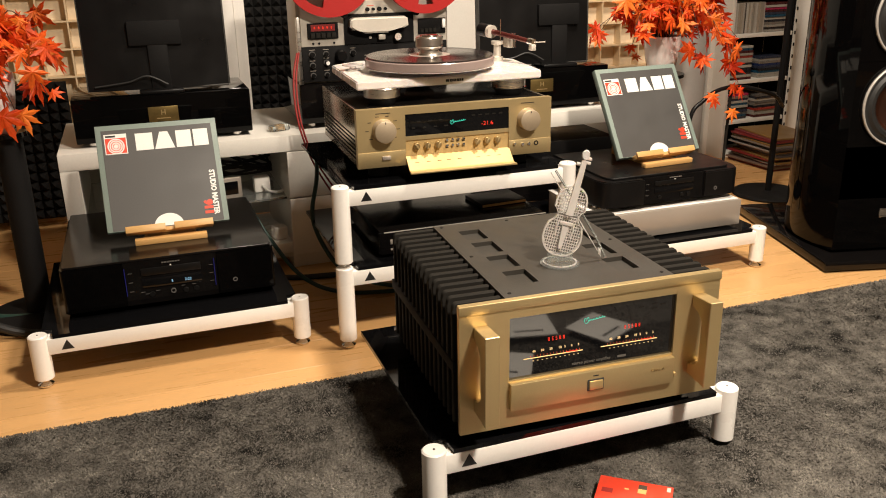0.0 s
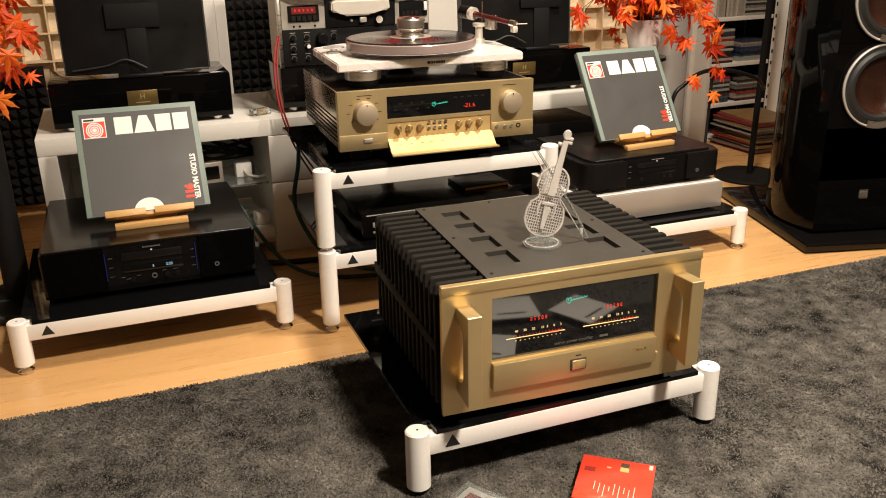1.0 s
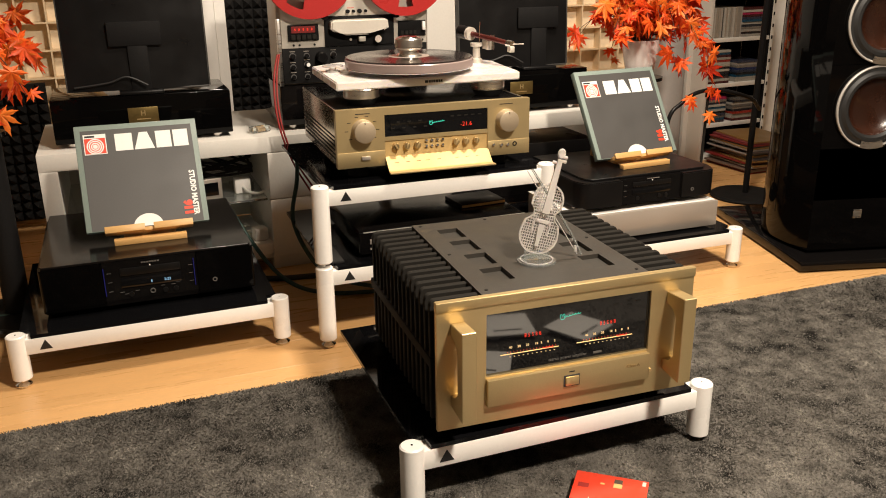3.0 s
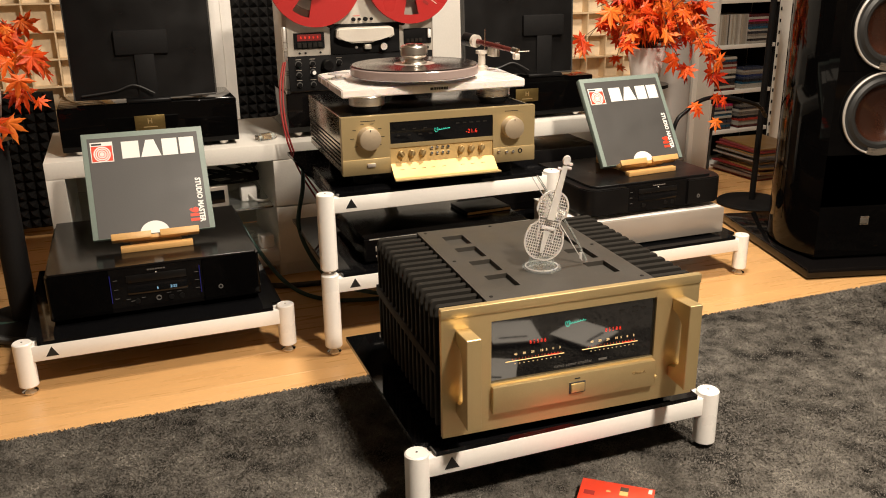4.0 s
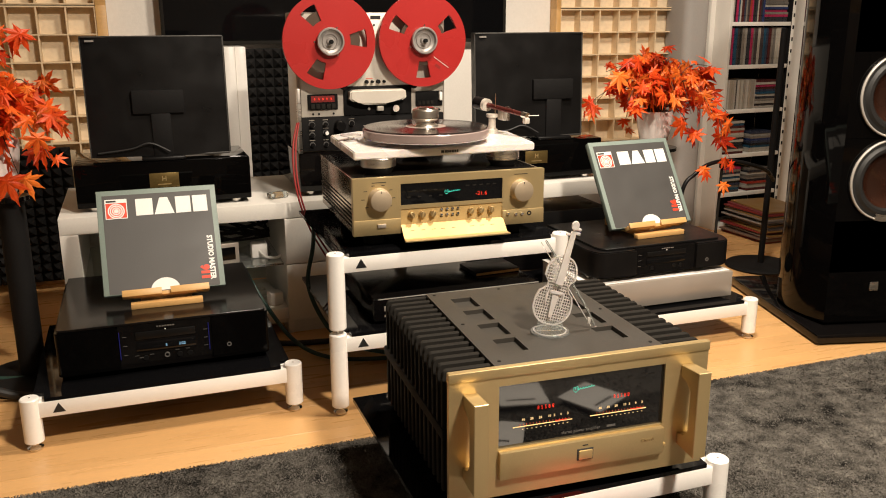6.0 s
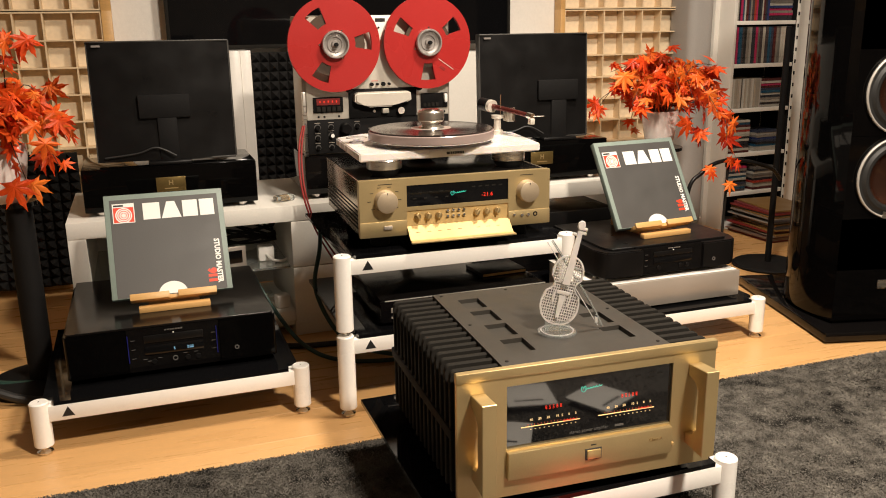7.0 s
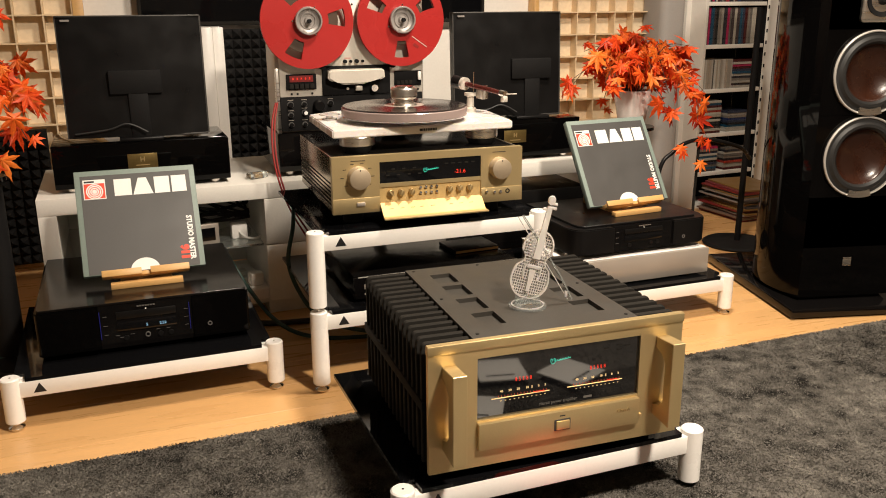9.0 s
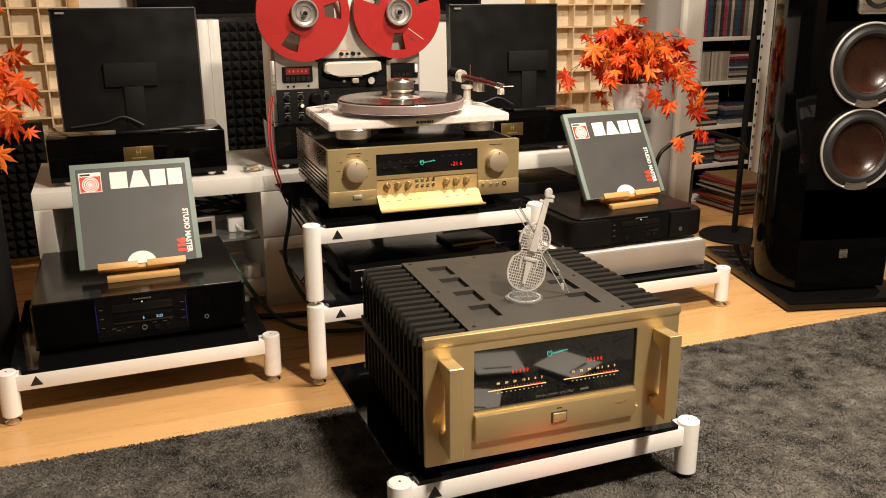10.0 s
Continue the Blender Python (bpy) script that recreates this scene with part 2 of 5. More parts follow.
def tube(bm, pts, r, seg=8, r_end=None):
    """A round rod along points."""
    pts = [Vector(p) for p in pts]
    rings = []
    for i, p in enumerate(pts):
        d = (pts[min(i + 1, len(pts) - 1)] - pts[max(i - 1, 0)]).normalized()
        u = d.orthogonal().normalized() if i == 0 else (u - d * u.dot(d)).normalized()
        w = d.cross(u)
        rad = r if r_end is None else r + (r_end - r) * i / (len(pts) - 1)
        rings.append([bm.verts.new(p + rad * (math.cos(2 * math.pi * k / seg) * u + math.sin(2 * math.pi * k / seg) * w)) for k in range(seg)])
    for a, b in zip(rings, rings[1:]):
        for k in range(seg):
            bm.faces.new([a[k], a[(k + 1) % seg], b[(k + 1) % seg], b[k]])
    bm.faces.new(rings[0][::-1])
    bm.faces.new(rings[-1])
    return bm


def spline(pts, n=8):
    """Points of a smooth curve through pts."""
    pts = [Vector(p) for p in pts]
    out = []
    for i in range(len(pts) - 1):
        a, b, c, d = pts[max(i - 1, 0)], pts[i], pts[i + 1], pts[min(i + 2, len(pts) - 1)]
        for k in range(n):
            t = k / n
            out.append(0.5 * ((2 * b) + (c - a) * t + (2 * a - 5 * b + 4 * c - d) * t * t + (3 * b - a - 3 * c + d) * t ** 3))
    out.append(pts[-1])
    return out


def BM():
    return bmesh.new()


def mesh_of(name, bm, material, smooth=True):
    bmesh.ops.recalc_face_normals(bm, faces=bm.faces[:])
    me = bpy.data.meshes.new(name)
    bm.to_mesh(me)
    bm.free()
    me.materials.append(material)
    if smooth:
        me.polygons.foreach_set("use_smooth", [True] * len(me.polygons))
        me.set_sharp_from_angle(angle=radians(32))
    return me


def part(name, bm, material, parent, label="", m=None):
    """One mesh object under a thing or a part."""
    ob = new(name, mesh_of(name, bm, material) if isinstance(bm, bmesh.types.BMesh) else bm)
    ob.parent = parent
    if m is not None:
        ob.matrix_local = m
    return tagged(ob, label)


def thing(name, x, y, z, rz, label, category, group="", kind=""):
    ob = new(name)
    ob.empty_display_size = 0.05
    ob.matrix_world = pose(x, y, z, 0, 0, rz)
    return tagged(ob, label, category, group, kind)


def solid(name, bm, material, label, category="", group="", kind="", m=None):
    """A thing of one mesh."""
    ob = new(name, mesh_of(name, bm, material))
    if m is not None:
        ob.matrix_world = m
    return tagged(ob, label, category, group, kind)


def letters(name, text, size, material, parent, m, depth=0.0004, align="CENTER", label="", squeeze=1.0, bold=0.0):
    """Writing in the built-in font, as a mesh; m: from its plane (x right, y up) to the parent."""
    cu = bpy.data.curves.new(name, "FONT")
    cu.offset = bold
    cu.body, cu.size, cu.extrude, cu.align_x, cu.align_y, cu.resolution_u = text, size, depth, align, "CENTER", 2
    ob = bpy.data.objects.new(name, cu)
    scene.collection.objects.link(ob)
    me = bpy.data.meshes.new_from_object(ob.evaluated_get(bpy.context.evaluated_depsgraph_get()))
    bpy.data.objects.remove(ob)
    me.transform(m @ Matrix.Diagonal((squeeze, 1, 1, 1)))
    me.materials.clear()
    me.materials.append(material)
    out = new(name, me)
    out.parent = parent
    return tagged(out, label)


FRONT = Matrix.Rotation(radians(90), 4, "X")  # a plane that faces -y


def front(x, y, z):
    return Matrix.Translation((x, y, z)) @ FRONT


# ---- setting ----
X0, X1, Y0, Y1, ZC = -1.9, 2.75, -3.3, 2.16, 2.45
floor = solid("floor", bx(BM(), X0, Y0, -0.12, X1, Y1, -0.012), M_SUBFLOOR, "beech laminate floor of long planks", "floor", kind="structure")
# Only the north wall shows; the other three are dark to limit bounce.
for nm, c in (("wall_north", (X0 - 0.1, Y1, -0.1, X1 + 0.1, Y1 + 0.12, ZC)), ("wall_south", (X0 - 0.1, Y0 - 0.12, -0.1, X1 + 0.1, Y0, ZC)),
              ("wall_west", (X0 - 0.12, Y0, -0.1, X0, Y1, ZC)), ("wall_east", (X1, Y0, -0.1, X1 + 0.12, Y1, ZC))):
    solid(nm, bx(BM(), *c), M_WALL if nm == "wall_north" else M_WALLDK, "plain painted wall", "wall", kind="structure")
solid("ceiling", bx(BM(), X0 - 0.1, Y0 - 0.1, ZC, X1 + 0.1, Y1 + 0.1, ZC + 0.1), M_CEIL, "plain painted ceiling", "ceiling", kind="structure")

lamp = thing("ceiling_lamp", 0.64, -1.20, ZC, 0, "round ceiling lamp with a glowing white diffuser", "lamp", "ceiling lamps")
part("mount", lathe(BM(), [(0, 0), (0.19, 0), (0.19, -0.045), (0, -0.045)], 40), M_WHITE, lamp)
part("diffuser", lathe(BM(), [(0, -0.05), (0.175, -0.05), (0.17, -0.075), (0.10, -0.09), (0, -0.095)], 40), M_DIFF, lamp, "glowing diffuser")
# Unseen fixture to go with the added light.
copy_thing(lamp, pose(0.80, 0.42, ZC))
# ---- racks ----
def rack_module(name, w, d, z0, h, label, foot=True, badge=True):
    """A low white tube rack: two front posts and one behind, a front rail, two arms, a black glass shelf. Origin: front left post on the floor."""
    r = thing(name, 0, 0, 0, 0, label, "audio rack", "white audio racks")
    r_post = 0.0205
    for px, py in ((0, 0), (w, 0), (w / 2, d)):
        post = part("post", cyl(BM(), (px, py, z0), r_post, h - z0, seg=32, bev=0.0025), M_WHITE, r)
        part("screw", cyl(BM(), (px, py, h - 0.0005), 0.0022, 0.001, seg=10), M_CHROME, post, "small steel screw")
        if foot:
            part("foot", lathe(BM(), [(0, z0 - 0.018), (0.0145, z0 - 0.018), (0.0170, z0 - 0.0155), (0.0170, z0 - 0.0125), (0.011, z0 - 0.0095), (0.006, z0 - 0.007), (0.006, z0), (0, z0)], 24, (px, py, 0)), M_CHROME, post, "chrome cone foot")
        else:
            part("pin", cyl(BM(), (px, py, z0 - 0.012), 0.004, 0.014, seg=12), M_CHROME, post, "steel pin")
    zt, zb = h - 0.010, h - 0.046
    g = 0.016
    part("rail", bx(BM(), g, -0.011, zb, w - g, 0.011, zt, 0.002), M_WHITE, r)
    for px in (0, w):
        run, ang = math.hypot(w / 2, d), math.degrees(math.atan2(d, w / 2 - px))
        part("arm", bx(BM(), 0.018, -0.011, zb, run - 0.018, 0.011, zt - 0.001, 0.002), M_WHITE, r, m=pose(px, 0, 0, 0, 0, ang))
    outline = [(0.030, -0.010), (w - 0.030, -0.010), (w - 0.028, 0.022), (w - 0.005, 0.028), (w - 0.005, d + 0.012), (0.006, d + 0.012), (0.006, 0.028), (0.028, 0.022)]
    part("shelf", prism(BM(), outline, zt + 0.0005, zt + 0.0085, "xy"), M_GLASSBLK, r, "black glass shelf")
    if badge:
        part("badge", prism(BM(), [(0.044, zb + 0.009), (0.070, zb + 0.009), (0.057, zb + 0.031)], -0.0118, -0.0108), M_PRINTB, r, "black triangle badge")
    return r


RW, RD = 0.568, 0.47
left_rack = rack_module("audio_rack", RW, RD, 0.018, 0.121, "low white tube rack with black glass shelf on wooden floor")
left_rack.matrix_world = pose(-0.689, 0.743, 0, 0, 0, 0.33)
right_rack = copy_thing(left_rack, pose(0.644, 0.766, 0, 0, 0, 0))
lower_rack = rack_module("audio_rack", RW, RD, 0.018, 0.201, "white tube rack with black glass shelf carrying a second rack")
lower_rack.matrix_world = pose(-0.022, 0.689, 0)
upper_rack = rack_module("audio_rack", RW, RD, 0.212, 0.393, "white tube rack stacked on another, holding an amplifier", foot=False)
upper_rack.matrix_world = pose(-0.022, 0.689, 0)
amp_rack = rack_module("audio_rack", RW, RD, 0.011, 0.118, "low white tube rack standing in the grey rug", foot=False)
amp_rack.matrix_world = pose(-0.043, 0.007, 0.012, 0, 0, 0.18)


# ---- power amplifier ----
def flourish(u, v, z, length):
    """A pen stroke: one tall loop, then a run of small ones."""
    out = []
    for k in range(97):
        t = k / 96
        amp = 0.0048 if t < 0.20 else 0.0016
        ph = t * 2 * math.pi * 7
        out.append((u + length * t + 0.6 * amp * math.cos(ph), v, z + amp * math.sin(ph) + 0.004 * t))
    return out


def power_amplifier():
    a = thing("power_amplifier", 0, 0, 0.129, -2.07, "large champagne gold power amplifier with black cooling fins and two meters", "amplifier")
    w, h0, h1 = 0.466, 0.020, 0.246
    body = part("body", bx(BM(), 0.080, 0.022, h0 + 0.004, 0.385, 0.425, h1 - 0.016, 0.002), M_FIN, a, "black metal chassis")
    # top sheet with recessed pockets
    bm = BM()
    pk_y = [(0.062, 0.122), (0.140, 0.200), (0.218, 0.278), (0.296, 0.352)]
    pk_x = [(0.118, 0.160), (0.305, 0.347)]
    xs = [0.081, 0.118, 0.160, 0.305, 0.347, 0.384]
    ys = [0.0100, 0.062, 0.122, 0.140, 0.200, 0.218, 0.278, 0.296, 0.352, 0.398]
    zt, zf = h1 - 0.002, h1 - 0.010
    grid = {}

    def vert(i, j, z):
        if (i, j, z) not in grid:
            grid[(i, j, z)] = bm.verts.new((xs[i], ys[j], z))
        return grid[(i, j, z)]
    for i in range(5):
        for j in range(9):
            hole = i in (1, 3) and j in (1, 3, 5, 7)
            z = zf if hole else zt
            q = [(i, j), (i + 1, j), (i + 1, j + 1), (i, j + 1)]
            bm.faces.new([vert(u, v, z) for u, v in q])
            if hole:
                for k in range(4):
                    u, v = q[k], q[(k + 1) % 4]
                    bm.faces.new([vert(*u, zt), vert(*v, zt), vert(*v, zf), vert(*u, zf)])
    rim = [(i, 0) for i in range(6)] + [(5, j) for j in range(1, 10)] + [(i, 9) for i in range(4, -1, -1)] + [(0, j) for j in range(8, 0, -1)]
    for u, v in zip(rim, rim[1:] + rim[:1]):
        bm.faces.new([vert(*u, zt), vert(*v, zt), vert(*v, zf - 0.002), vert(*u, zf - 0.002)])
    top = part("top_cover", bm, M_TOP, a, "dark grey metal cover with recessed vents")
    for u, v in ((0.095, 0.03), (0.095, 0.21), (0.095, 0.385), (0.37, 0.03), (0.37, 0.21), (0.37, 0.385), (0.232, 0.385)):
        part("screw", cyl(BM(), (u, v, zt - 0.0005), 0.0032, 0.0014, seg=12), M_FIN, top)
    # side cooling fins
    def fin_mesh(x0, x1):
        o = [(x0, h0 + 0.008), (x0, h1 - 0.018)] + [(x0 + 0.008 * (1 - math.cos(t)) * (1 if x1 > x0 else -1), h1 - 0.018 + 0.012 * math.sin(t)) for t in (0.4, 0.8, 1.2, 1.57)] + [(x1, h1 - 0.006), (x1, h0 + 0.008)]
        b = prism(BM(), o, -0.0052, 0.0052)
        bmesh.ops.bevel(b, geom=[e for e in b.edges if abs(e.verts[0].co.y - e.verts[1].co.y) < 1e-6], offset=0.0014, segments=1, affect="EDGES")
        return mesh_of("fin", b, M_FIN)
    left, right = fin_mesh(-0.001, 0.082), fin_mesh(0.467, 0.383)
    for k in range(15):
        y = 0.034 + k * 0.0258
        part("fin", left, None, a, "black cooling fin" if k == 0 else "", Matrix.Translation((0, y, 0)))
        part("fin", right, None, a, "", Matrix.Translation((0, y, 0)))
    for x0, x1 in ((-0.003, 0.03), (0.435, 0.469)):
        part("side_band", bx(BM(), x0, 0.024, 0.122, x1, 0.412, 0.140, 0.001), M_MATT, a, "black bar across the fins")
    for x0, x1 in ((0.028, 0.08), (0.385, 0.437)):
        part("fin_root", bx(BM(), x0, 0.025, h0 + 0.01, x1, 0.41, h1 - 0.045), M_FIN, a)
    # front panel: a frame round the meter window
    wx0, wx1, wz0, wz1 = 0.084, 0.384, 0.104, 0.214
    bm = BM()
    for c in ((0, 0, h0, wx0, 0.0085, h1), (wx1, 0, h0, w, 0.0085, h1), (wx0, 0.0002, h0, wx1, 0.0085, wz0), (wx0, 0.0002, wz1, wx1, 0.0085, h1)):
        bx(bm, *c)
    bmesh.ops.remove_doubles(bm, verts=bm.verts[:], dist=0.0004)
    panel = part("front_panel", bm, M_GOLD, a, "champagne gold front panel")
    part("top_strip", bx(BM(), -0.0012, -0.0025, h1 - 0.0165, w + 0.0012, 0.0092, h1 - 0.0005, 0.0016), M_GOLD, panel)
    part("window_frame", bx(BM(), wx0 - 0.0005, 0.004, wz0 - 0.0005, wx1 + 0.0005, 0.012, wz1 + 0.0005), M_WINDOW, panel, "black glass meter window")
    part("rear_frame", bx(BM(), 0.003, 0.013, h0 + 0.004, w - 0.003, 0.0218, h1 - 0.012), M_FIN, a, "black frame behind the front panel")
    yd = 0.0036
    for m0 in (0.110, 0.248):
        part("meter_scale", bx(BM(), m0, yd - 0.0004, 0.1365, m0 + 0.105, yd, 0.1377), M_LEDW, panel, "glowing meter line")
        part("meter_red", bx(BM(), m0 + 0.075, yd - 0.0007, 0.1377, m0 + 0.096, yd, 0.1389), M_LEDR, panel)
        for k, tx in enumerate(("40", "30", "20", "10", "5", "0", "3")):
            letters("meter_number", tx, 0.0058, M_LEDN, panel, front(m0 + 0.018 + (0, 0.015, 0.03, 0.046, 0.055, 0.067, 0.079)[k], yd, 0.1485))
        for k in range(16):
            u = m0 + 0.012 + k * 0.0058
            part("meter_tick", bx(BM(), u, yd - 0.0003, 0.1387, u + 0.0006, yd, 0.1415), M_LEDT, panel)
        for k in range(11):
            u = m0 + 0.016 + k * 0.008
            part("meter_mark", bx(BM(), u, yd - 0.0003, 0.1313, u + 0.0022, yd, 0.1323), M_LEDN, panel)
        letters("digit_display", "8 5 5 8 8", 0.0098, M_LEDR, panel, front(m0 + 0.057, yd, 0.1660), squeeze=0.86, bold=-0.00028)
    # maker's mark as a plain wavy stroke
    tube_pts = flourish(0.216, yd - 0.0006, 0.1885, 0.036)
    part("maker_mark", tube(BM(), tube_pts, 0.00034, 5), M_LEDC, panel, "small glowing teal maker's mark")
    letters("window_caption", "stereo power amplifier", 0.0078, M_CAPTION, panel, front(0.232, yd, 0.1142), squeeze=0.98)
    part("caption_bar", bx(BM(), 0.280, yd - 0.0002, 0.1122, 0.296, yd, 0.1162), M_CAPTION, panel)
    for u, z in ((0.315, 0.197), (0.340, 0.192), (0.340, 0.200), (0.356, 0.197)):
        part("caption_bar", bx(BM(), u, yd - 0.0002, z, u + 0.010, yd, z + 0.0022), M_FIN, panel)
    lower = part("lower_panel", bx(BM(), 0.084, -0.009, 0.0525, 0.384, 0.002, 0.1005, 0.0012), M_GOLD, a, "raised gold panel with power button")
    part("button_frame", bx(BM(), 0.220, -0.0105, 0.066, 0.250, -0.0085, 0.087, 0.001), M_EDGE, lower)
    part("power_button", bx(BM(), 0.2225, -0.0135, 0.0685, 0.2475, -0.008, 0.0845, 0.0015), M_GOLDLT, lower, "small power button")
    letters("class_mark", "Class A", 0.0085, M_GOLDDK, lower, front(0.352, -0.0093, 0.083))
    part("button_caption", bx(BM(), 0.230, -0.0094, 0.0915, 0.240, -0.0089, 0.0935), M_PRINTB, lower)
    part("catch", cyl(BM(), (0.389, -0.006, 0.066), 0.003, 0.008, "y", 14), M_GOLDLT, a)
    # handles: a flat bar stood off on two feet
    for hx in (0.0235, 0.4145):
        bm = BM()
        z0, z1, yf = 0.058, 0.2125, -0.052
        prof = [(0.0, z1 - 0.004), (yf, z1), (yf, z0), (0.0, z0 + 0.004), (0.0, z0 + 0.024), (-0.020, z0 + 0.028), (yf + 0.020, z0 + 0.040), (yf + 0.020, z1 - 0.040), (-0.020, z1 - 0.028), (0.0, z1 - 0.024)]
        prism(bm, prof, hx, hx + 0.0240, "yz")
        bmesh.ops.bevel(bm, geom=bm.edges[:], offset=0.0010, segments=1, affect="EDGES")
        part("handle", bm, M_GOLD, a, "thick gold rack handle")
    for u, v in ((0.07, 0.06), (0.395, 0.06), (0.07, 0.36), (0.395, 0.36)):
        part("foot", cyl(BM(), (u, v, 0), 0.028, 0.026), M_MATT, a, "round black foot")
    return a


amp = power_amplifier()


# ---- control amplifier ----
def control_amplifier():
    a = thing("control_amplifier", 0.027, 0.704, 0.3925, -1.48, "champagne gold amplifier with open control flap and two large knobs", "amplifier")
    w, z0, z1 = 0.472, 0.031, 0.1635
    bm = bx(BM(), 0.006, 0.018, z0 + 0.002, w - 0.006, 0.405, z1 - 0.003, 0.003)
    body = part("body", bm, M_SATIN, a, "glossy dark metal case")
    for u in (0.0022, w - 0.006):
        part("side_panel", bx(BM(), u, 0.0185, z0 + 0.001, u + 0.0038, 0.405, z1 - 0.002, 0.001), M_SIDE, body, "pale metal side cover")
    for k in range(6):
        part("side_slot", bx(BM(), 0.0012, 0.03, z0 + 0.016 + k * 0.010, 0.0030, 0.39, z0 + 0.020 + k * 0.010, 0.0008), M_FIN, body)
    bm = BM()
    wx0, wx1, wz0, wz1 = 0.112, 0.364, 0.0965, 0.147
    fx0, fx1, fz1 = 0.116, 0.360, 0.0875
    bx(bm, 0, 0, z0, wx0, 0.018, z1)
    bx(bm, wx1, 0, z0, w, 0.018, z1)
    bx(bm, wx0, 0.0003, wz1, wx1, 0.018, z1)
    bmesh.ops.remove_doubles(bm, verts=bm.verts[:], dist=0.0004)
    panel = part("front_panel", bm, M_GOLD, a, "brushed gold front panel")
    part("trim_bar", bx(BM(), wx0 + 0.0002, 0.0003, fz1, wx1 - 0.0002, 0.018, wz0), M_GOLD, panel)
    part("lower_band", bx(BM(), -0.0008, -0.0012, z0, 0.111, 0.004, 0.067, 0.0008), M_GOLD, panel)
    part("lower_band", bx(BM(), 0.365, -0.0012, z0, w + 0.0008, 0.004, 0.067, 0.0008), M_GOLD, panel)
    part("display", bx(BM(), wx0 - 0.0005, 0.003, wz0 - 0.0005, wx1 + 0.0005, 0.011, wz1 + 0.0005), M_GLASSBLK, panel, "black display window")
    letters("volume_digits", "-21.6", 0.0138, M_LEDR, panel, front(0.311, 0.0026, 0.1125), squeeze=1.05, bold=-0.00025)
    pts = flourish(0.220, 0.0022, 0.121, 0.036)
    part("maker_mark", tube(BM(), pts, 0.00042, 5), M_LEDC, panel, "small glowing teal maker's mark")
    for k in range(7):
        part("display_bar", bx(BM(), 0.128 + k * 0.013, 0.0026, 0.113 + (k % 2) * 0.014, 0.136 + k * 0.013, 0.003, 0.116 + (k % 2) * 0.014), M_FIN, panel)
    for k in range(5):
        part("display_bar", bx(BM(), 0.272 + k * 0.017, 0.0026, 0.132, 0.281 + k * 0.017, 0.003, 0.135), M_FIN, panel)
    # recess with small controls behind the flap
    rec = part("control_recess", bx(BM(), fx0 - 0.0038, 0.0035, z0, fx1 + 0.0058, 0.0178, fz1 - 0.0003), M_FLAP, a, "pale gold control strip")
    for k, u in enumerate((0.137, 0.163, 0.189, 0.284, 0.309, 0.335)):
        kn = part("small_knob", cyl(BM(), (u, 0.0035, 0.0725), 0.0075, 0.008, "-y", 20), M_GOLDDK, rec)
        part("pointer", bx(BM(), u - 0.0020, -0.0085, 0.0652, u + 0.0020, -0.004, 0.0798, 0.0006), M_GOLD, kn, m=Matrix.Translation((u, 0, 0.0725)) @ Matrix.Rotation(radians((-35, 20, 30, 35, 30, 20)[k]), 4, "Y") @ Matrix.Translation((-u, 0, -0.0725)))
    for k in range(4):
        for z in (0.0815, 0.0685):
            part("push_button", cyl(BM(), (0.211 + 0.0135 * k, 0.0035, z), 0.0032, 0.005, "-y", 12), M_CHROME, rec)
            part("caption_bar", bx(BM(), 0.208 + 0.0135 * k, 0.0030, z - 0.0062, 0.215 + 0.0135 * k, 0.0034, z - 0.005), M_PRINTB, rec)
    # the open flap
    flap = part("flap", prism(BM(), [(0.004, 0.047), (-0.024, 0.023), (-0.030, 0.0195), (-0.040, 0.0195), (-0.040, 0.0225), (-0.028, 0.0235), (0.002, 0.0505)], fx0 - 0.004, fx1 + 0.006, "yz"), M_FLAP, a, "open hinged flap of pale gold metal")
    part("flap_lip", bx(BM(), fx0 - 0.006, -0.046, 0.0190, fx1 + 0.008, -0.036, 0.0228, 0.001), M_GOLD, flap)
    for k, u in enumerate((0.130, 0.157, 0.183, 0.205, 0.232, 0.278, 0.303, 0.329)):
        part("flap_caption", bx(BM(), u, -0.0125, 0.0375, u + 0.010, -0.0115, 0.0384), M_PRINTB, flap)
    # large knobs
    for u, nm in ((0.061, "selector_knob"), (0.411, "volume_knob")):
        kn = part(nm, lathe(BM(), [(0, 0.022), (0.0228, 0.022), (0.0243, 0.0212), (0.0250, 0.0195), (0.0256, 0.004), (0.027, 0.0), (0, 0)], 48, (u, 0, 0.1145), "-y"), M_KNOB, a, "large satin metal knob")
        part("knob_mark", bx(BM(), u - 0.0008, -0.0226, 0.1325, u + 0.0008, -0.0215, 0.1375), M_PRINTB, kn)
        part("caption_bar", bx(BM(), u - 0.017, -0.0004, 0.1525, u + 0.017, 0.0, 0.1540), M_PRINTB, panel)
    for k in range(8):
        ang = radians(-40 + 37 * k)
        u, z = 0.059 - 0.036 * math.cos(ang), 0.1165 + 0.031 * math.sin(ang)
        part("caption_bar", bx(BM(), u - 0.004, -0.0004, z, u + 0.004, 0.0, z + 0.0014), M_PRINTB, panel)
    part("power_button", bx(BM(), 0.055, -0.006, 0.048, 0.075, 0.0, 0.057, 0.0015), M_SILVER, a, "small power button")
    part("lever", cyl(BM(), (0.378, 0.0, 0.059), 0.003, 0.007, "-y", 14), M_CHROME, a)
    for u in (0.399, 0.415):
        part("push_button", cyl(BM(), (u, 0.0, 0.056), 0.0038, 0.005, "-y", 16), M_CHROME, a)
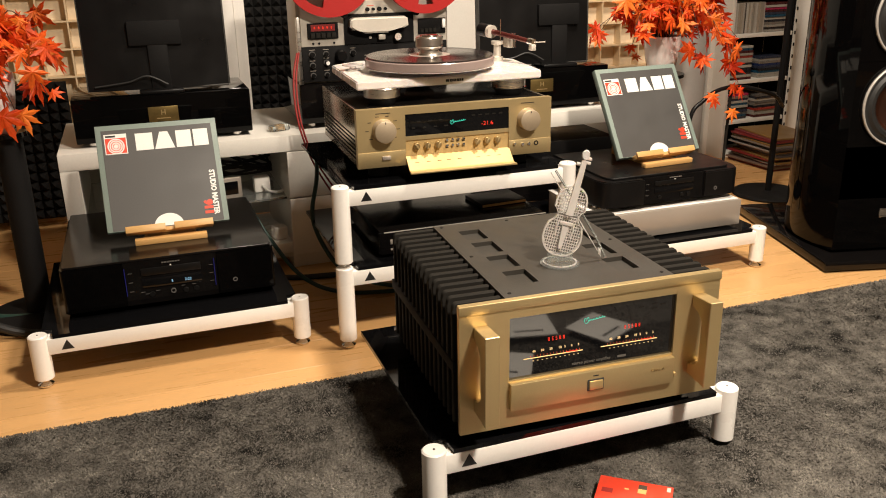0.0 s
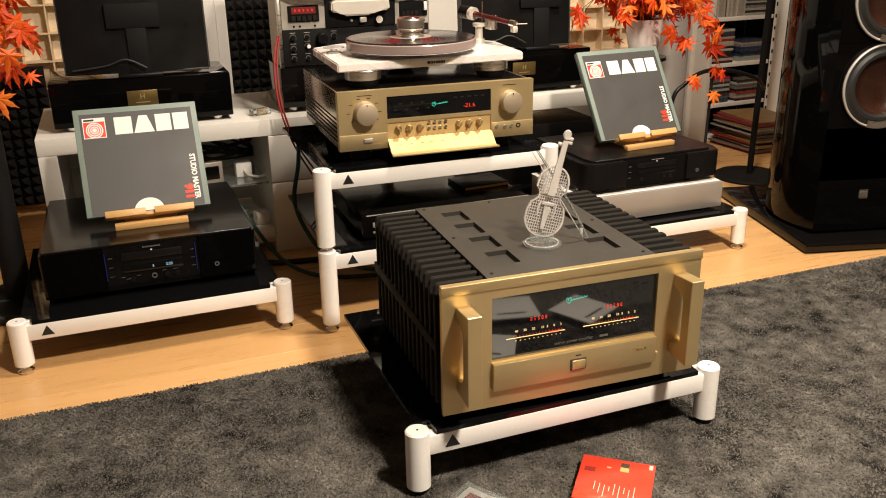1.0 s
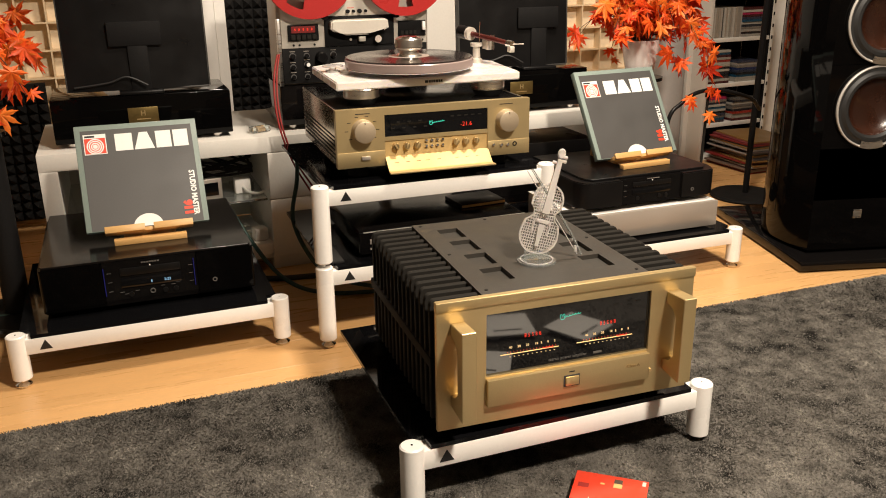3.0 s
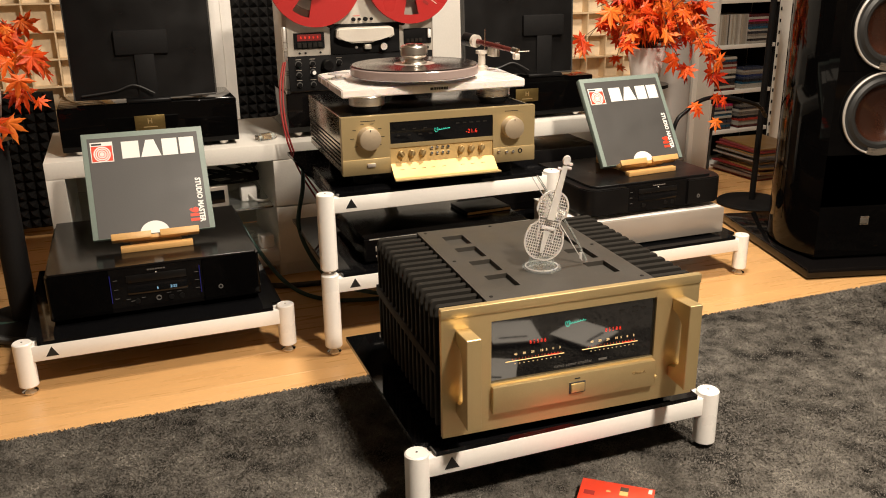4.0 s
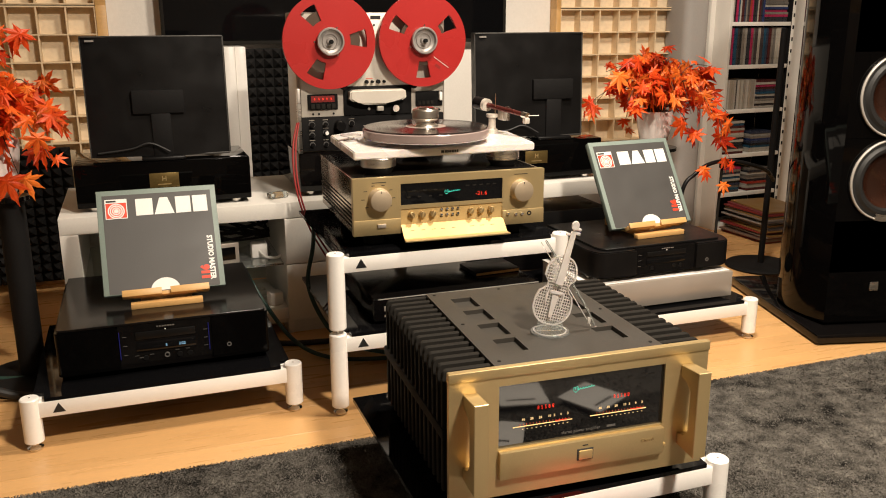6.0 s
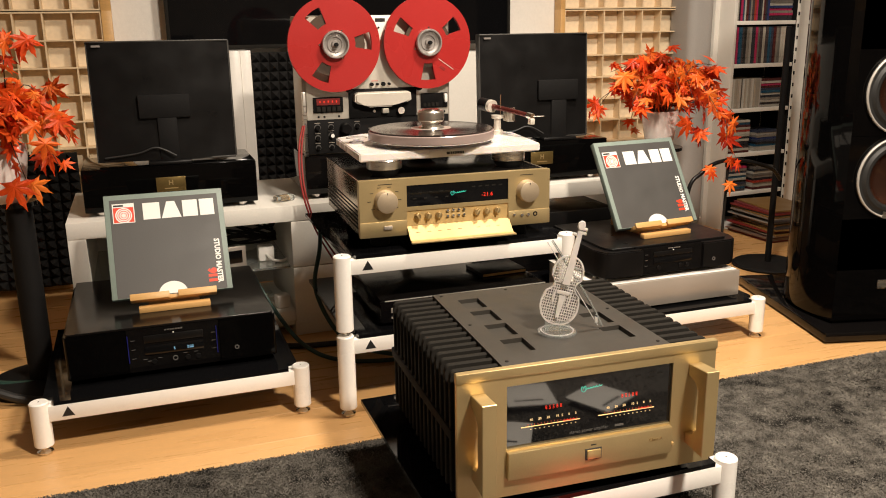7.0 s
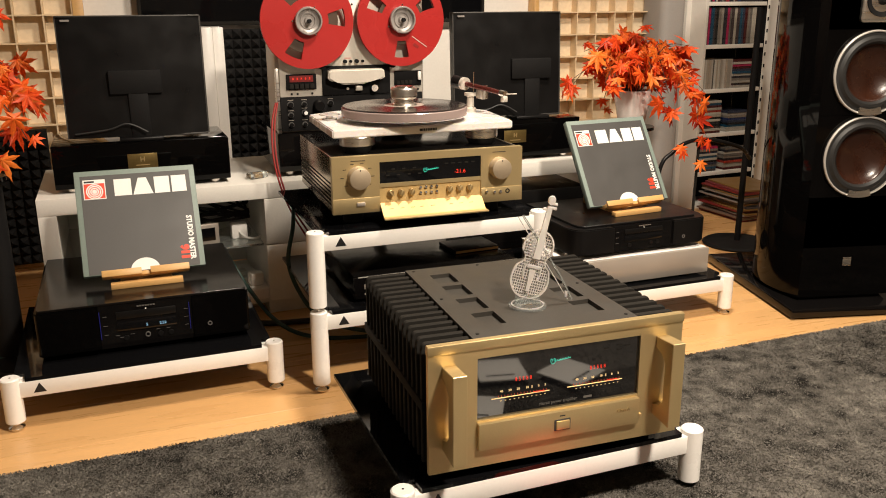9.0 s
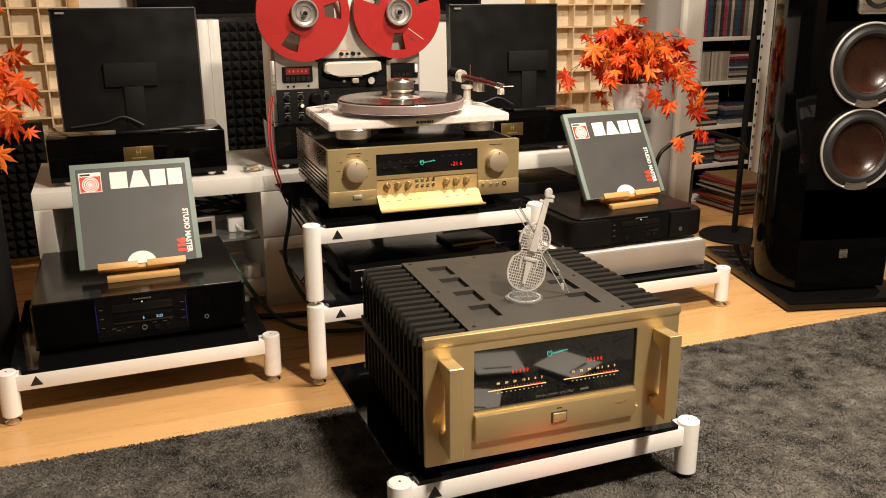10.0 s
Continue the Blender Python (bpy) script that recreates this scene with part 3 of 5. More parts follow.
    part("jack", lathe(BM(), [(0.0032, -0.002), (0.0032, 0.002), (0.0058, 0.002), (0.0058, -0.002)], 20, (0.434, 0, 0.056), "-y"), M_MATT, a, "headphone jack")
    for u, v in ((0.06, 0.06), (0.41, 0.06), (0.06, 0.34), (0.41, 0.34)):
        part("foot", cyl(BM(), (u, v, 0), 0.024, 0.034), M_MATT, a)
    return a


control_amplifier()


# ---- turntable ----
def turntable():
    zb = 0.5525
    t = thing("turntable", 0.26, 0.86, zb, 0.0, "white frosted acrylic turntable with thick platter on metal feet", "turntable")
    out = [(-0.218, -0.115), (0.237, -0.115), (0.262, 0.10), (0.22, 0.23), (-0.12, 0.25), (-0.204, 0.195)]
    bm = prism(BM(), out, 0.0400, 0.0595, "xy")
    bmesh.ops.bevel(bm, geom=bm.edges[:], offset=0.0025, segments=2, affect="EDGES")
    pl = part("plinth", bm, M_ACRYL, t, "milky white acrylic plinth")
    for u, v in ((-0.150, -0.076), (0.171, -0.071), (0.02, 0.17)):
        f = part("foot", lathe(BM(), [(0, 0.017), (0.040, 0.017), (0.0415, 0.0185), (0.0415, 0.0385), (0.040, 0.040), (0, 0.040)], 48, (u, v, 0)), M_ALU, t, "turned metal foot")
        part("pad", lathe(BM(), [(0, 0), (0.026, 0), (0.030, 0.003), (0.0385, 0.0168), (0, 0.0168)], 40, (u, v, 0)), M_RUBBER, f)
    px, py = -0.005, 0.003
    plat = part("platter", lathe(BM(), [(0, 0.0655), (0.153, 0.0655), (0.156, 0.0685), (0.156, 0.0850), (0.154, 0.0870), (0, 0.0870)], 80, (px, py, 0.006)), M_PLATTER, t, "thick smoky acrylic platter")
    part("rim_ring", lathe(BM(), [(0.1545, 0.0657), (0.1566, 0.0657), (0.1566, 0.0664), (0.1545, 0.0664)], 80, (px, py, 0.006)), M_ACRYL, plat)
    rec = part("record", lathe(BM(), [(0, 0.09758), (0.1525, 0.09758), (0.1535, 0.0997), (0.1515, 0.1010), (0.055, 0.1003), (0.052, 0.1007), (0, 0.1007)], 80, (px, py, -0.0045)), M_VINYL, t, "black vinyl record")
    part("record_label", lathe(BM(), [(0, 0.1009), (0.050, 0.1009), (0.050, 0.1012), (0, 0.1012)], 48, (px, py, -0.0045)), M_SILVER, rec)
    cl = part("clamp", lathe(BM(), [(0, 0.1013), (0.030, 0.1013), (0.033, 0.105), (0.030, 0.110), (0.024, 0.113), (0.023, 0.119), (0.030, 0.122), (0.033, 0.126), (0.033, 0.145), (0.030, 0.149), (0, 0.149)], 40, (px + 0.000, py, -0.0095)), M_ALU, t, "chrome record clamp")
    part("clamp_top", lathe(BM(), [(0, 0.1492), (0.023, 0.1492), (0.021, 0.152), (0, 0.153)], 32, (px + 0.000, py, -0.0095)), M_CHROME, cl)
    # motor pulley and belt
    part("motor_pulley", lathe(BM(), [(0, 0.0595), (0.018, 0.0595), (0.018, 0.063), (0.008, 0.064), (0.008, 0.071), (0.026, 0.072), (0.026, 0.0745), (0, 0.075)], 36, (-0.178, 0.075, 0)), M_CRYST, t, "clear motor pulley")
    # tonearm
    ax, ay = 0.208, 0.085
    base = part("arm_base", lathe(BM(), [(0, 0.0595), (0.015, 0.0595), (0.015, 0.070), (0.010, 0.072), (0.009, 0.100), (0.016, 0.102), (0.016, 0.110), (0, 0.111)], 32, (ax, ay, 0)), M_CREAM, t, "silver tonearm base")
    arm = part("arm_tube", tube(BM(), [(ax - 0.006, ay + 0.036, 0.150), (ax + 0.006, ay, 0.146), (ax + 0.030, ay - 0.060, 0.139), (ax + 0.044, ay - 0.095, 0.134)], 0.0076, 14, 0.0058), M_COPPER, t, "dark red tonearm tube", m=Matrix.Translation((0, 0, -0.018)))
    part("counterweight", tube(BM(), [(ax - 0.020, ay + 0.062, 0.153), (ax - 0.008, ay + 0.034, 0.150)], 0.017, 28), M_BLACK, arm, "black counterweight")
    part("weight_ring", tube(BM(), [(ax - 0.0085, ay + 0.035, 0.150), (ax - 0.004, ay + 0.022, 0.149)], 0.0165, 28), M_CREAM, arm)
    part("headshell", tube(BM(), [(ax + 0.044, ay - 0.095, 0.134), (ax + 0.050, ay - 0.112, 0.132)], 0.0082, 14), M_CHROME, arm)
    part("finger_lift", tube(BM(), [(ax + 0.049, ay - 0.110, 0.132), (ax + 0.080, ay - 0.115, 0.132)], 0.0012, 8), M_SILVER, arm)
    part("cartridge", bx(BM(), ax + 0.042, ay - 0.116, 0.112, ax + 0.055, ay - 0.098, 0.127, 0.002), M_CREAM, arm, "small pale cartridge")
    part("cueing_rest", bx(BM(), ax + 0.018, ay - 0.030, 0.112, ax + 0.030, ay + 0.006, 0.138, 0.002), M_CREAM, base, m=Matrix.Translation((0, 0, -0.018)))
    part("antiskate_rod", tube(BM(), [(ax + 0.004, ay - 0.01, 0.128), (ax + 0.004, ay - 0.012, 0.182)], 0.0010, 6), M_CHROME, base, m=Matrix.Translation((0, 0, -0.018)))
    part("arm_lift", cyl(BM(), (ax + 0.036, ay - 0.02, 0.112), 0.006, 0.036, "z", 16), M_CHROME, base, m=Matrix.Translation((0, 0, -0.018)))
    # maker's mark as plain bars
    for k, wd in enumerate((0.008, 0.005, 0.004, 0.005, 0.006, 0.005, 0.004)):
        u = -0.0065 + (0, 0.0095, 0.0155, 0.0205, 0.0265, 0.0335, 0.0395)[k]
        part("mark_bar", bx(BM(), u, -0.1154, 0.0465, u + wd, -0.1148, 0.0525), M_PRINTB, pl)
    return t


turntable()


# ---- disc players and boxes ----
def disc_player(name, x, y, z, rz, w, d, h, label, blue):
    """A black player: a middle block with a display between two rounded cheeks, a lid plate and round feet."""
    p = thing(name, x, y, z, rz, label, "disc player")
    f = 0.014
    c = 0.22 if blue else 1.0
    out = [(0.0, 0.055 * c), (0.004 * c, 0.030 * c), (0.014 * c, 0.012 * c), (0.032 * c, 0.002 * c), (w * 0.28, 0.0), (w * 0.28, d), (0.010, d), (0.0, d - 0.02)]
    for side in (0, 1):
        o = [((w - u) if side else u, v) for u, v in out]
        bm = prism(BM(), o, f, f + h - 0.006, "xy")
        bmesh.ops.bevel(bm, geom=[e for e in bm.edges if abs(e.verts[0].co.z - e.verts[1].co.z) < 1e-6], offset=0.003, segments=2, affect="EDGES")
        part("cheek", bm, M_CABINET if blue else M_BLACK, p, "rounded black side cheek")
    mid = part("body", bx(BM(), w * 0.28 + 0.0006, 0.006, f, w * 0.72 - 0.0006, d, f + h - 0.006), M_PIANO, p, "glossy black centre block")
    bm = prism(BM(), [(0.024 * c, 0.058 * c), (0.027 * c, 0.038 * c), (0.042 * c, 0.020 * c), (w - 0.042 * c, 0.020 * c), (w - 0.027 * c, 0.038 * c), (w - 0.024 * c, 0.058 * c), (w - 0.024 * c, d), (0.024 * c, d)], f + h - 0.006, f + h, "xy")
    bmesh.ops.bevel(bm, geom=bm.edges[:], offset=0.0015, segments=1, affect="EDGES")
    part("lid", bm, M_SATIN if blue else M_BLACK, p, "black metal lid")
    part("tray", bx(BM(), w * 0.36, 0.0035, f + h * 0.62, w * 0.64, 0.008, f + h * 0.78, 0.001), M_BLACK, mid)
    part("display", bx(BM(), w * 0.36, 0.004, f + h * 0.34, w * 0.64, 0.008, f + h * 0.56, 0.0008), M_GLASSBLK, mid)
    for k in range(7):
        part("mark_bar", bx(BM(), w * 0.46 + k * 0.0058, 0.0028, f + h * 0.86, w * 0.46 + k * 0.0058 + 0.0045, 0.0034, f + h * 0.89), M_CAPTION if blue else M_HUB, mid)
    for k, (u, v) in enumerate(((0.31, 0.70), (0.31, 0.50), (0.31, 0.30)) if not blue else ((0.31, 0.70), (0.31, 0.50), (0.31, 0.30), (0.36, 0.26), (0.38, 0.21), (0.43, 0.26), (0.55, 0.30), (0.60, 0.30), (0.69, 0.68), (0.69, 0.50), (0.69, 0.32))):
        part("caption_bar", bx(BM(), w * u - 0.005, 0.0052, f + h * v, w * u + 0.004, 0.0058, f + h * v + 0.0010), M_CAPTION, mid)
    for k, u in enumerate((0.40, 0.56, 0.61)):
        part("button", cyl(BM(), (w * u, 0.006, f + h * 0.2), 0.006, 0.0025, "-y", 18), M_BLACK, mid)
    if blue:
        part("start_button", lathe(BM(), [(0.004, 0), (0.004, 0.003), (0.006, 0.003), (0.006, 0)], 20, (w * 0.50, 0.006, f + h * 0.22), "-y"), M_CAPTION, mid)
    part("lamp", cyl(BM(), (w * 0.5, 0.0055, f + h * 0.80), 0.0016, 0.002, "-y", 10), M_PRINTW, mid)
    if blue:
        letters("time_digits", "2:22", 0.0088, M_DISP, mid, front(w * 0.575, 0.0036, f + h * 0.44))
        letters("track_digit", "5", 0.0088, M_DISP, mid, front(w * 0.50, 0.0036, f + h * 0.44))
        for u in (0.285, 0.705):
            part("light_strip", bx(BM(), w * u - 0.0008, 0.0035, f + h * 0.22, w * u + 0.0008, 0.006, f + h * 0.82), M_LEDB, mid, "dim blue light strip")
    part("disc_mark", lathe(BM(), [(0.003, 0), (0.003, 0.001), (0.0055, 0.001), (0.0055, 0)], 18, (w * 0.80, 0.0008, f + h * 0.3), "-y"), M_CAPTION, mid)
    for u in (0.09, 0.91):
        for v in (0.07, d - 0.06):
            part("foot", lathe(BM(), [(0, 0), (0.027, 0), (0.030, 0.004), (0.026, f), (0, f)], 32, (w * u, v, 0)), M_CHROME if not blue else M_BLACK, p, "round foot")
    return p


disc_player("disc_player", -0.632, 0.797, 0.1205, 0.0, 0.466, 0.43, 0.109, "wide black disc player with dim blue lights on a glass shelf", True)
box = thing("power_supply", 0.700, 0.796, 0.1205, 0, "flat silver-grey metal box under a black player", "audio device")
part("body", bx(BM(), 0.004, 0.012, 0.008, 0.461, 0.30, 0.078, 0.003), M_SILVER, box)
part("front_panel", bx(BM(), 0, 0, 0.006, 0.465, 0.012, 0.079, 0.0015), M_SILVER, box, "thick satin silver front")
part("top_plate", bx(BM(), 0.002, 0.012, 0.0782, 0.463, 0.30, 0.0798, 0.0004), M_WHITE, box, "pale top plate")
for u in (0.05, 0.41):
    for v in (0.05, 0.25):
        part("foot", cyl(BM(), (u, v, 0), 0.02, 0.009), M_MATT, box)
disc_player("disc_player", 0.722, 0.806, 0.2004, 1.0, 0.452, 0.34, 0.080, "black disc player with chrome feet on a silver box", False)

mid = thing("network_player", 0.072, 0.712, 0.2005, 0, "black audio player with a thin silver top edge in a rack", "audio device")
part("body", bx(BM(), 0.002, 0.012, 0.010, 0.428, 0.33, 0.063, 0.001), M_SATIN, mid)
part("front_panel", bx(BM(), 0, 0, 0.008, 0.43, 0.012, 0.061, 0.002), M_PIANO, mid, "glossy black front")
part("edge_trim", bx(BM(), 0.010, -0.001, 0.0612, 0.43, 0.003, 0.0632, 0.0005), M_RING, mid, "thin silver edge")
part("button", bx(BM(), 0.024, -0.003, 0.033, 0.036, 0.0, 0.045, 0.001), M_SILVER, mid)
part("caption_bar", bx(BM(), 0.025, -0.0006, 0.018, 0.035, 0.0, 0.023), M_SILVER, mid)
for u in (0.04, 0.39):
    for v in (0.04, 0.29):
        part("foot", cyl(BM(), (u, v, 0), 0.016, 0.011), M_MATT, mid)
book = thing("notebook", 0.368, 0.805, 0.2637, 4, "thin dark notebook with gilt edge on a black player", "book")
part("cover", bx(BM(), 0, 0, 0, 0.128, 0.10, 0.010, 0.001), M_BLACK, book)
part("pages", bx(BM(), 0.002, -0.001, 0.002, 0.126, 0.098, 0.008), M_BAMBOO, book)


# ---- tape boxes on wooden stands ----
def tape_box(x, y, z, rz, tilt, h=0.262):
    """A square tape box leaning on a bamboo stand; the origin is under the middle of its lower edge."""
    st = thing("display_stand", x, y, z, rz, "bamboo folding display stand with a front ledge", "stand", "display stands")
    ca, sa = math.cos(radians(tilt)), math.sin(radians(tilt))
    lean = pose(0, 0, 0.012, -tilt, 0, 0)
    for u in (-0.012, 0.012):
        bm = bx(BM(), u + (-0.088 if u < 0 else 0.0), -0.030, 0.0, u + (0.0 if u < 0 else 0.088), -0.006, 0.012, 0.0015)
        part("ledge", bm, M_BAMBOO, st, m=lean)
    part("ledge_joint", bx(BM(), -0.0135, -0.027, 0.0005, 0.0135, -0.008, 0.0095, 0.001), M_BAMBOO, st, m=lean)
    part("lip", bx(BM(), -0.100, -0.036, 0.001, -0.010, -0.030, 0.017, 0.001), M_BAMBOO, st, m=lean)
    part("lip", bx(BM(), 0.010, -0.036, 0.001, 0.100, -0.030, 0.017, 0.001), M_BAMBOO, st, m=lean)
    part("base_bar", bx(BM(), -0.082, -0.042, 0.0, 0.082, -0.022, 0.013, 0.001), M_BAMBOO, st)
    part("back_board", bx(BM(), -0.075, 0.0125, 0.004, 0.075, 0.020, 0.19, 0.001), M_BAMBOO, st, m=lean)
    part("prop_leg", bx(BM(), -0.060, 0.150, 0.0, 0.060, 0.158, 0.10, 0.001), M_BAMBOO, st)
    part("foot_board", bx(BM(), -0.060, -0.02, 0.0, 0.060, 0.158, 0.004), M_BAMBOO, st)
    b = thing("tape_box", 0, 0, 0, 0, "square dark grey tape box with grey-green border and white lettering", "tape box", "tape boxes")
    b.matrix_world = pose(x, y, z, 0, 0, rz) @ lean @ Matrix.Translation((0, 0, 0.0125))
    w, t = 0.282, 0.018
    part("cover", bx(BM(), -w / 2, -0.006, 0, w / 2, 0.012, h, 0.0015), M_TEAL, b, "grey-green card edge")
    part("face", bx(BM(), -w / 2 + 0.013, -0.0066, 0.002, w / 2 - 0.013, -0.0055, h - 0.013), M_GREY, b, "dark grey printed face")
    yf = -0.0070
    # maker's mark: four plain white shapes
    for k, (u0, u1, top) in enumerate(((-0.052, -0.012, 0.0), (-0.009, 0.038, 0.014), (0.042, 0.078, 0.0), (0.083, 0.118, 0.0))):
        part("title_block", prism(BM(), [(u0, 0.1940), (u0 + top, 0.2365), (u1 - top, 0.2365), (u1, 0.1940)], yf, -0.0064), M_PRINTW, b, "plain white shapes of a maker's mark" if k == 0 else "")
    sq = part("logo_square", bx(BM(), -0.1225, yf, 0.1890, -0.0715, -0.0064, 0.2390), M_PRINTW, b, "red and white ring emblem")
    part("logo_field", bx(BM(), -0.1205, yf - 0.0004, 0.1910, -0.0735, yf, 0.2290), M_PRINTR, sq)
    for r in (0.0085, 0.0135, 0.0180):
        part("logo_ring", lathe(BM(), [(r - 0.0014, 0), (r - 0.0014, 0.0009), (r + 0.0014, 0.0009), (r + 0.0014, 0)], 32, (-0.097, yf, 0.2085), "-y"), M_PRINTW, sq)
    part("logo_dot", cyl(BM(), (-0.097, yf, 0.2085), 0.0055, 0.001, "-y", 20), M_PRINTW, sq)
    part("caption_bar", bx(BM(), -0.1195, yf - 0.0003, 0.2315, -0.0965, yf, 0.2360), M_PRINTB, sq)
    side = Matrix.Translation((0.114, yf + 0.0003, 0.074 + (h - 0.262) * 1.4)) @ FRONT @ Matrix.Rotation(radians(-90), 4, "Z")
    letters("side_title", "STUDIO MASTER", 0.0178, M_PRINTW, b, side, squeeze=0.84, bold=0.0007, label="white upright lettering")
    num = Matrix.Translation((0.096, yf + 0.0003, 0.037 + (h - 0.262) * 1.4)) @ FRONT @ Matrix.Rotation(radians(-90), 4, "Z")
    letters("number_print", "911", 0.024, M_PRINTR, b, num, squeeze=1.0, bold=0.0024, label="red number")
    part("reel_window", prism(BM(), [(0.034 * math.cos(math.pi * k / 24), 0.003 + 0.030 * math.sin(math.pi * k / 24)) for k in range(25)], yf - 0.0003, -0.0064), M_PRINTW, b, "round white cut-out")
    return b


tape_box(-0.387, 0.940, 0.2437, 0.0, 28.2)
tape_box(0.978, 0.935, 0.2948, 4, 32, 0.272)


# ---- violin ornament ----
def violin():
    v = thing("violin_ornament", 0.232, 0.118, 0.3715, -18, "clear white plastic lattice violin ornament with bow on a round base", "ornament")
    part("base", lathe(BM(), [(0, 0), (0.033, 0), (0.0345, 0.002), (0.0335, 0.0042), (0, 0.0042)], 48), M_GLASS, v, "round clear base")
    part("base_ring", lathe(BM(), [(0.027, 0.0043), (0.027, 0.0058), (0.0295, 0.0058), (0.0295, 0.0043)], 48), M_CRYST, v)
    part("stem", bx(BM(), -0.022, -0.002, 0.0045, 0.022, 0.002, 0.022), M_GLASS, v)

    def half(z):
        """Half width of the violin's body at height z."""
        if z < 0.028:
            return 0.036 * math.sqrt(max(0.0, 1 - ((z - 0.028) / 0.0285) ** 2))
        if z < 0.050:
            return 0.036 - 0.006 * ((z - 0.028) / 0.022) ** 2
        if z < 0.070:
            return 0.0200 + 0.0070 * ((z - 0.060) / 0.010) ** 2
        if z < 0.080:
            return 0.0285
        return 0.0285 * math.sqrt(max(0.0, 1 - ((z - 0.080) / 0.0250) ** 2))
    lean = pose(-0.006, 0, 0.016, -5, 15, 0) @ Matrix.Diagonal((0.96, 1, 1.20, 1))
    zs = [0.0005 + 0.104 * k / 44 for k in range(45)]
    right = [(half(z), z) for z in zs]
    loop = right + [(-u, z) for u, z in reversed(right)]
    inner = [(u * 0.91, 0.052 + (z - 0.052) * 0.955) for u, z in loop]
    bm = BM()
    n = len(loop)
    ring = [[bm.verts.new((u, y, z)) for u, z in lp] for lp, y in ((loop, -0.003), (loop, 0.003), (inner, 0.003), (inner, -0.003))]
    for k in range(n):
        for a, b in zip(ring, ring[1:] + ring[:1]):
            bm.faces.new([a[k], a[(k + 1) % n], b[(k + 1) % n], b[k]])
    part("rim", bm, M_CRYST, v, "frosted violin outline", m=lean)
    bm = BM()
    for k in range(-8, 9):
        u = k * 0.0042
        run = [z for z in zs if half(z) * 0.925 > abs(u)]
        for piece in ([z for z in run if z < 0.060], [z for z in run if z >= 0.060]):
            if len(piece) > 2:
                bx(bm, u - 0.00055, -0.001, min(piece), u + 0.00055, 0.001, max(piece))
    part("lattice", bm, M_CRYST, v, "fine lattice bars", m=lean)
    bm = BM()
    for k in range(1, 25):
        z = k * 0.0042
        hw = half(z) * 0.925
        if hw > 0.004:
            bx(bm, -hw, -0.0008, z - 0.00055, hw, 0.0008, z + 0.00055)
    part("lattice", bm, M_CRYST, v, "", m=lean)
    part("neck", prism(BM(), [(-0.0065, 0.062), (0.0065, 0.062), (0.0045, 0.142), (-0.0045, 0.142)], -0.008, -0.003), M_CRYST, v, "clear fingerboard", m=lean)
    part("tailpiece", prism(BM(), [(-0.003, 0.012), (0.003, 0.012), (0.006, 0.045), (-0.006, 0.045)], -0.006, -0.002), M_CRYST, v, m=lean)
    part("bridge", bx(BM(), -0.012, -0.005, 0.047, 0.012, -0.002, 0.052, 0.001), M_CRYST, v, m=lean)
    part("scroll", lathe(BM(), [(0, -0.004), (0.006, -0.004), (0.0075, 0), (0.006, 0.004), (0, 0.004)], 24, (0, -0.004, 0.150), "y"), M_CRYST, v, "violin scroll", m=lean)
    for z, s in ((0.140, 1), (0.136, -1), (0.146, 1)):
        part("peg", tube(BM(), [(0, -0.004, z), (0.012 * s, -0.004, z)], 0.0024, 8), M_CRYST, v, m=lean)
    for s in (-1, 1):
        part("sound_hole", tube(BM(), [(s * 0.014, -0.0025, 0.030), (s * 0.016, -0.0025, 0.040), (s * 0.014, -0.0025, 0.050)], 0.0016, 6), M_CRYST, v, m=lean)
    bow = part("bow", tube(BM(), spline([(-0.010, 0.008, 0.165), (0.024, 0.010, 0.110), (0.060, 0.012, 0.050), (0.082, 0.012, 0.006)]), 0.0020, 8), M_GLASS, v, "clear plastic bow")
    part("bow_hair", tube(BM(), [(-0.018, 0.009, 0.162), (0.074, 0.013, 0.008)], 0.0008, 6), M_CRYST, bow)
    part("frog", bx(BM(), 0.068, 0.010, 0.012, 0.0735, 0.014, 0.024, 0.001), M_CRYST, bow)
    return v


violin()


# ---- low white bench with drawers ----
def bench():
    b = thing("tv_bench", -0.637, 1.25, 0, 0.1, "long low white bench with drawers and open bays", "bench")
    w, d, h, t = 1.82, 0.46, 0.400, 0.046
    part("top", bx(BM(), 0, 0, h - t, w, d, h, 0.0015), M_BENCH, b, "thick white top board")
    part("side_panel", bx(BM(), 0, 0.0005, 0, t, d, h - t, 0.001), M_BENCH, b)
    part("side_panel", bx(BM(), w - t, 0.0005, 0, w, d, h - t, 0.001), M_BENCH, b)
    part("back_panel", bx(BM(), t, d - 0.012, 0.05, 0.592, d - 0.002, h - t), M_BENCH, b)
    for u in (0.592, 1.14):
        part("divider", bx(BM(), u, 0.0165, 0.0, u + 0.018, d - 0.002, h - t), M_BENCH, b)
    for z0, z1 in ((0.045, 0.2145), (0.218, 0.352)):
        part("drawer_front", bx(BM(), 0.592, -0.002, z0, 1.158, 0.016, z1, 0.002), M_BENCH, b, "plain white drawer front")
    part("plinth", bx(BM(), 0.611, 0.02, 0.0, 1.138, 0.035, 0.044), M_BENCH, b)
    part("floor_board", bx(BM(), t, 0.03, 0.03, 0.5915, d - 0.013, 0.046), M_BENCH, b)
    part("glass_shelf", bx(BM(), t, 0.05, 0.203, 0.5915, d - 0.013, 0.209), M_GLASS, b, "clear glass shelf")
    return b


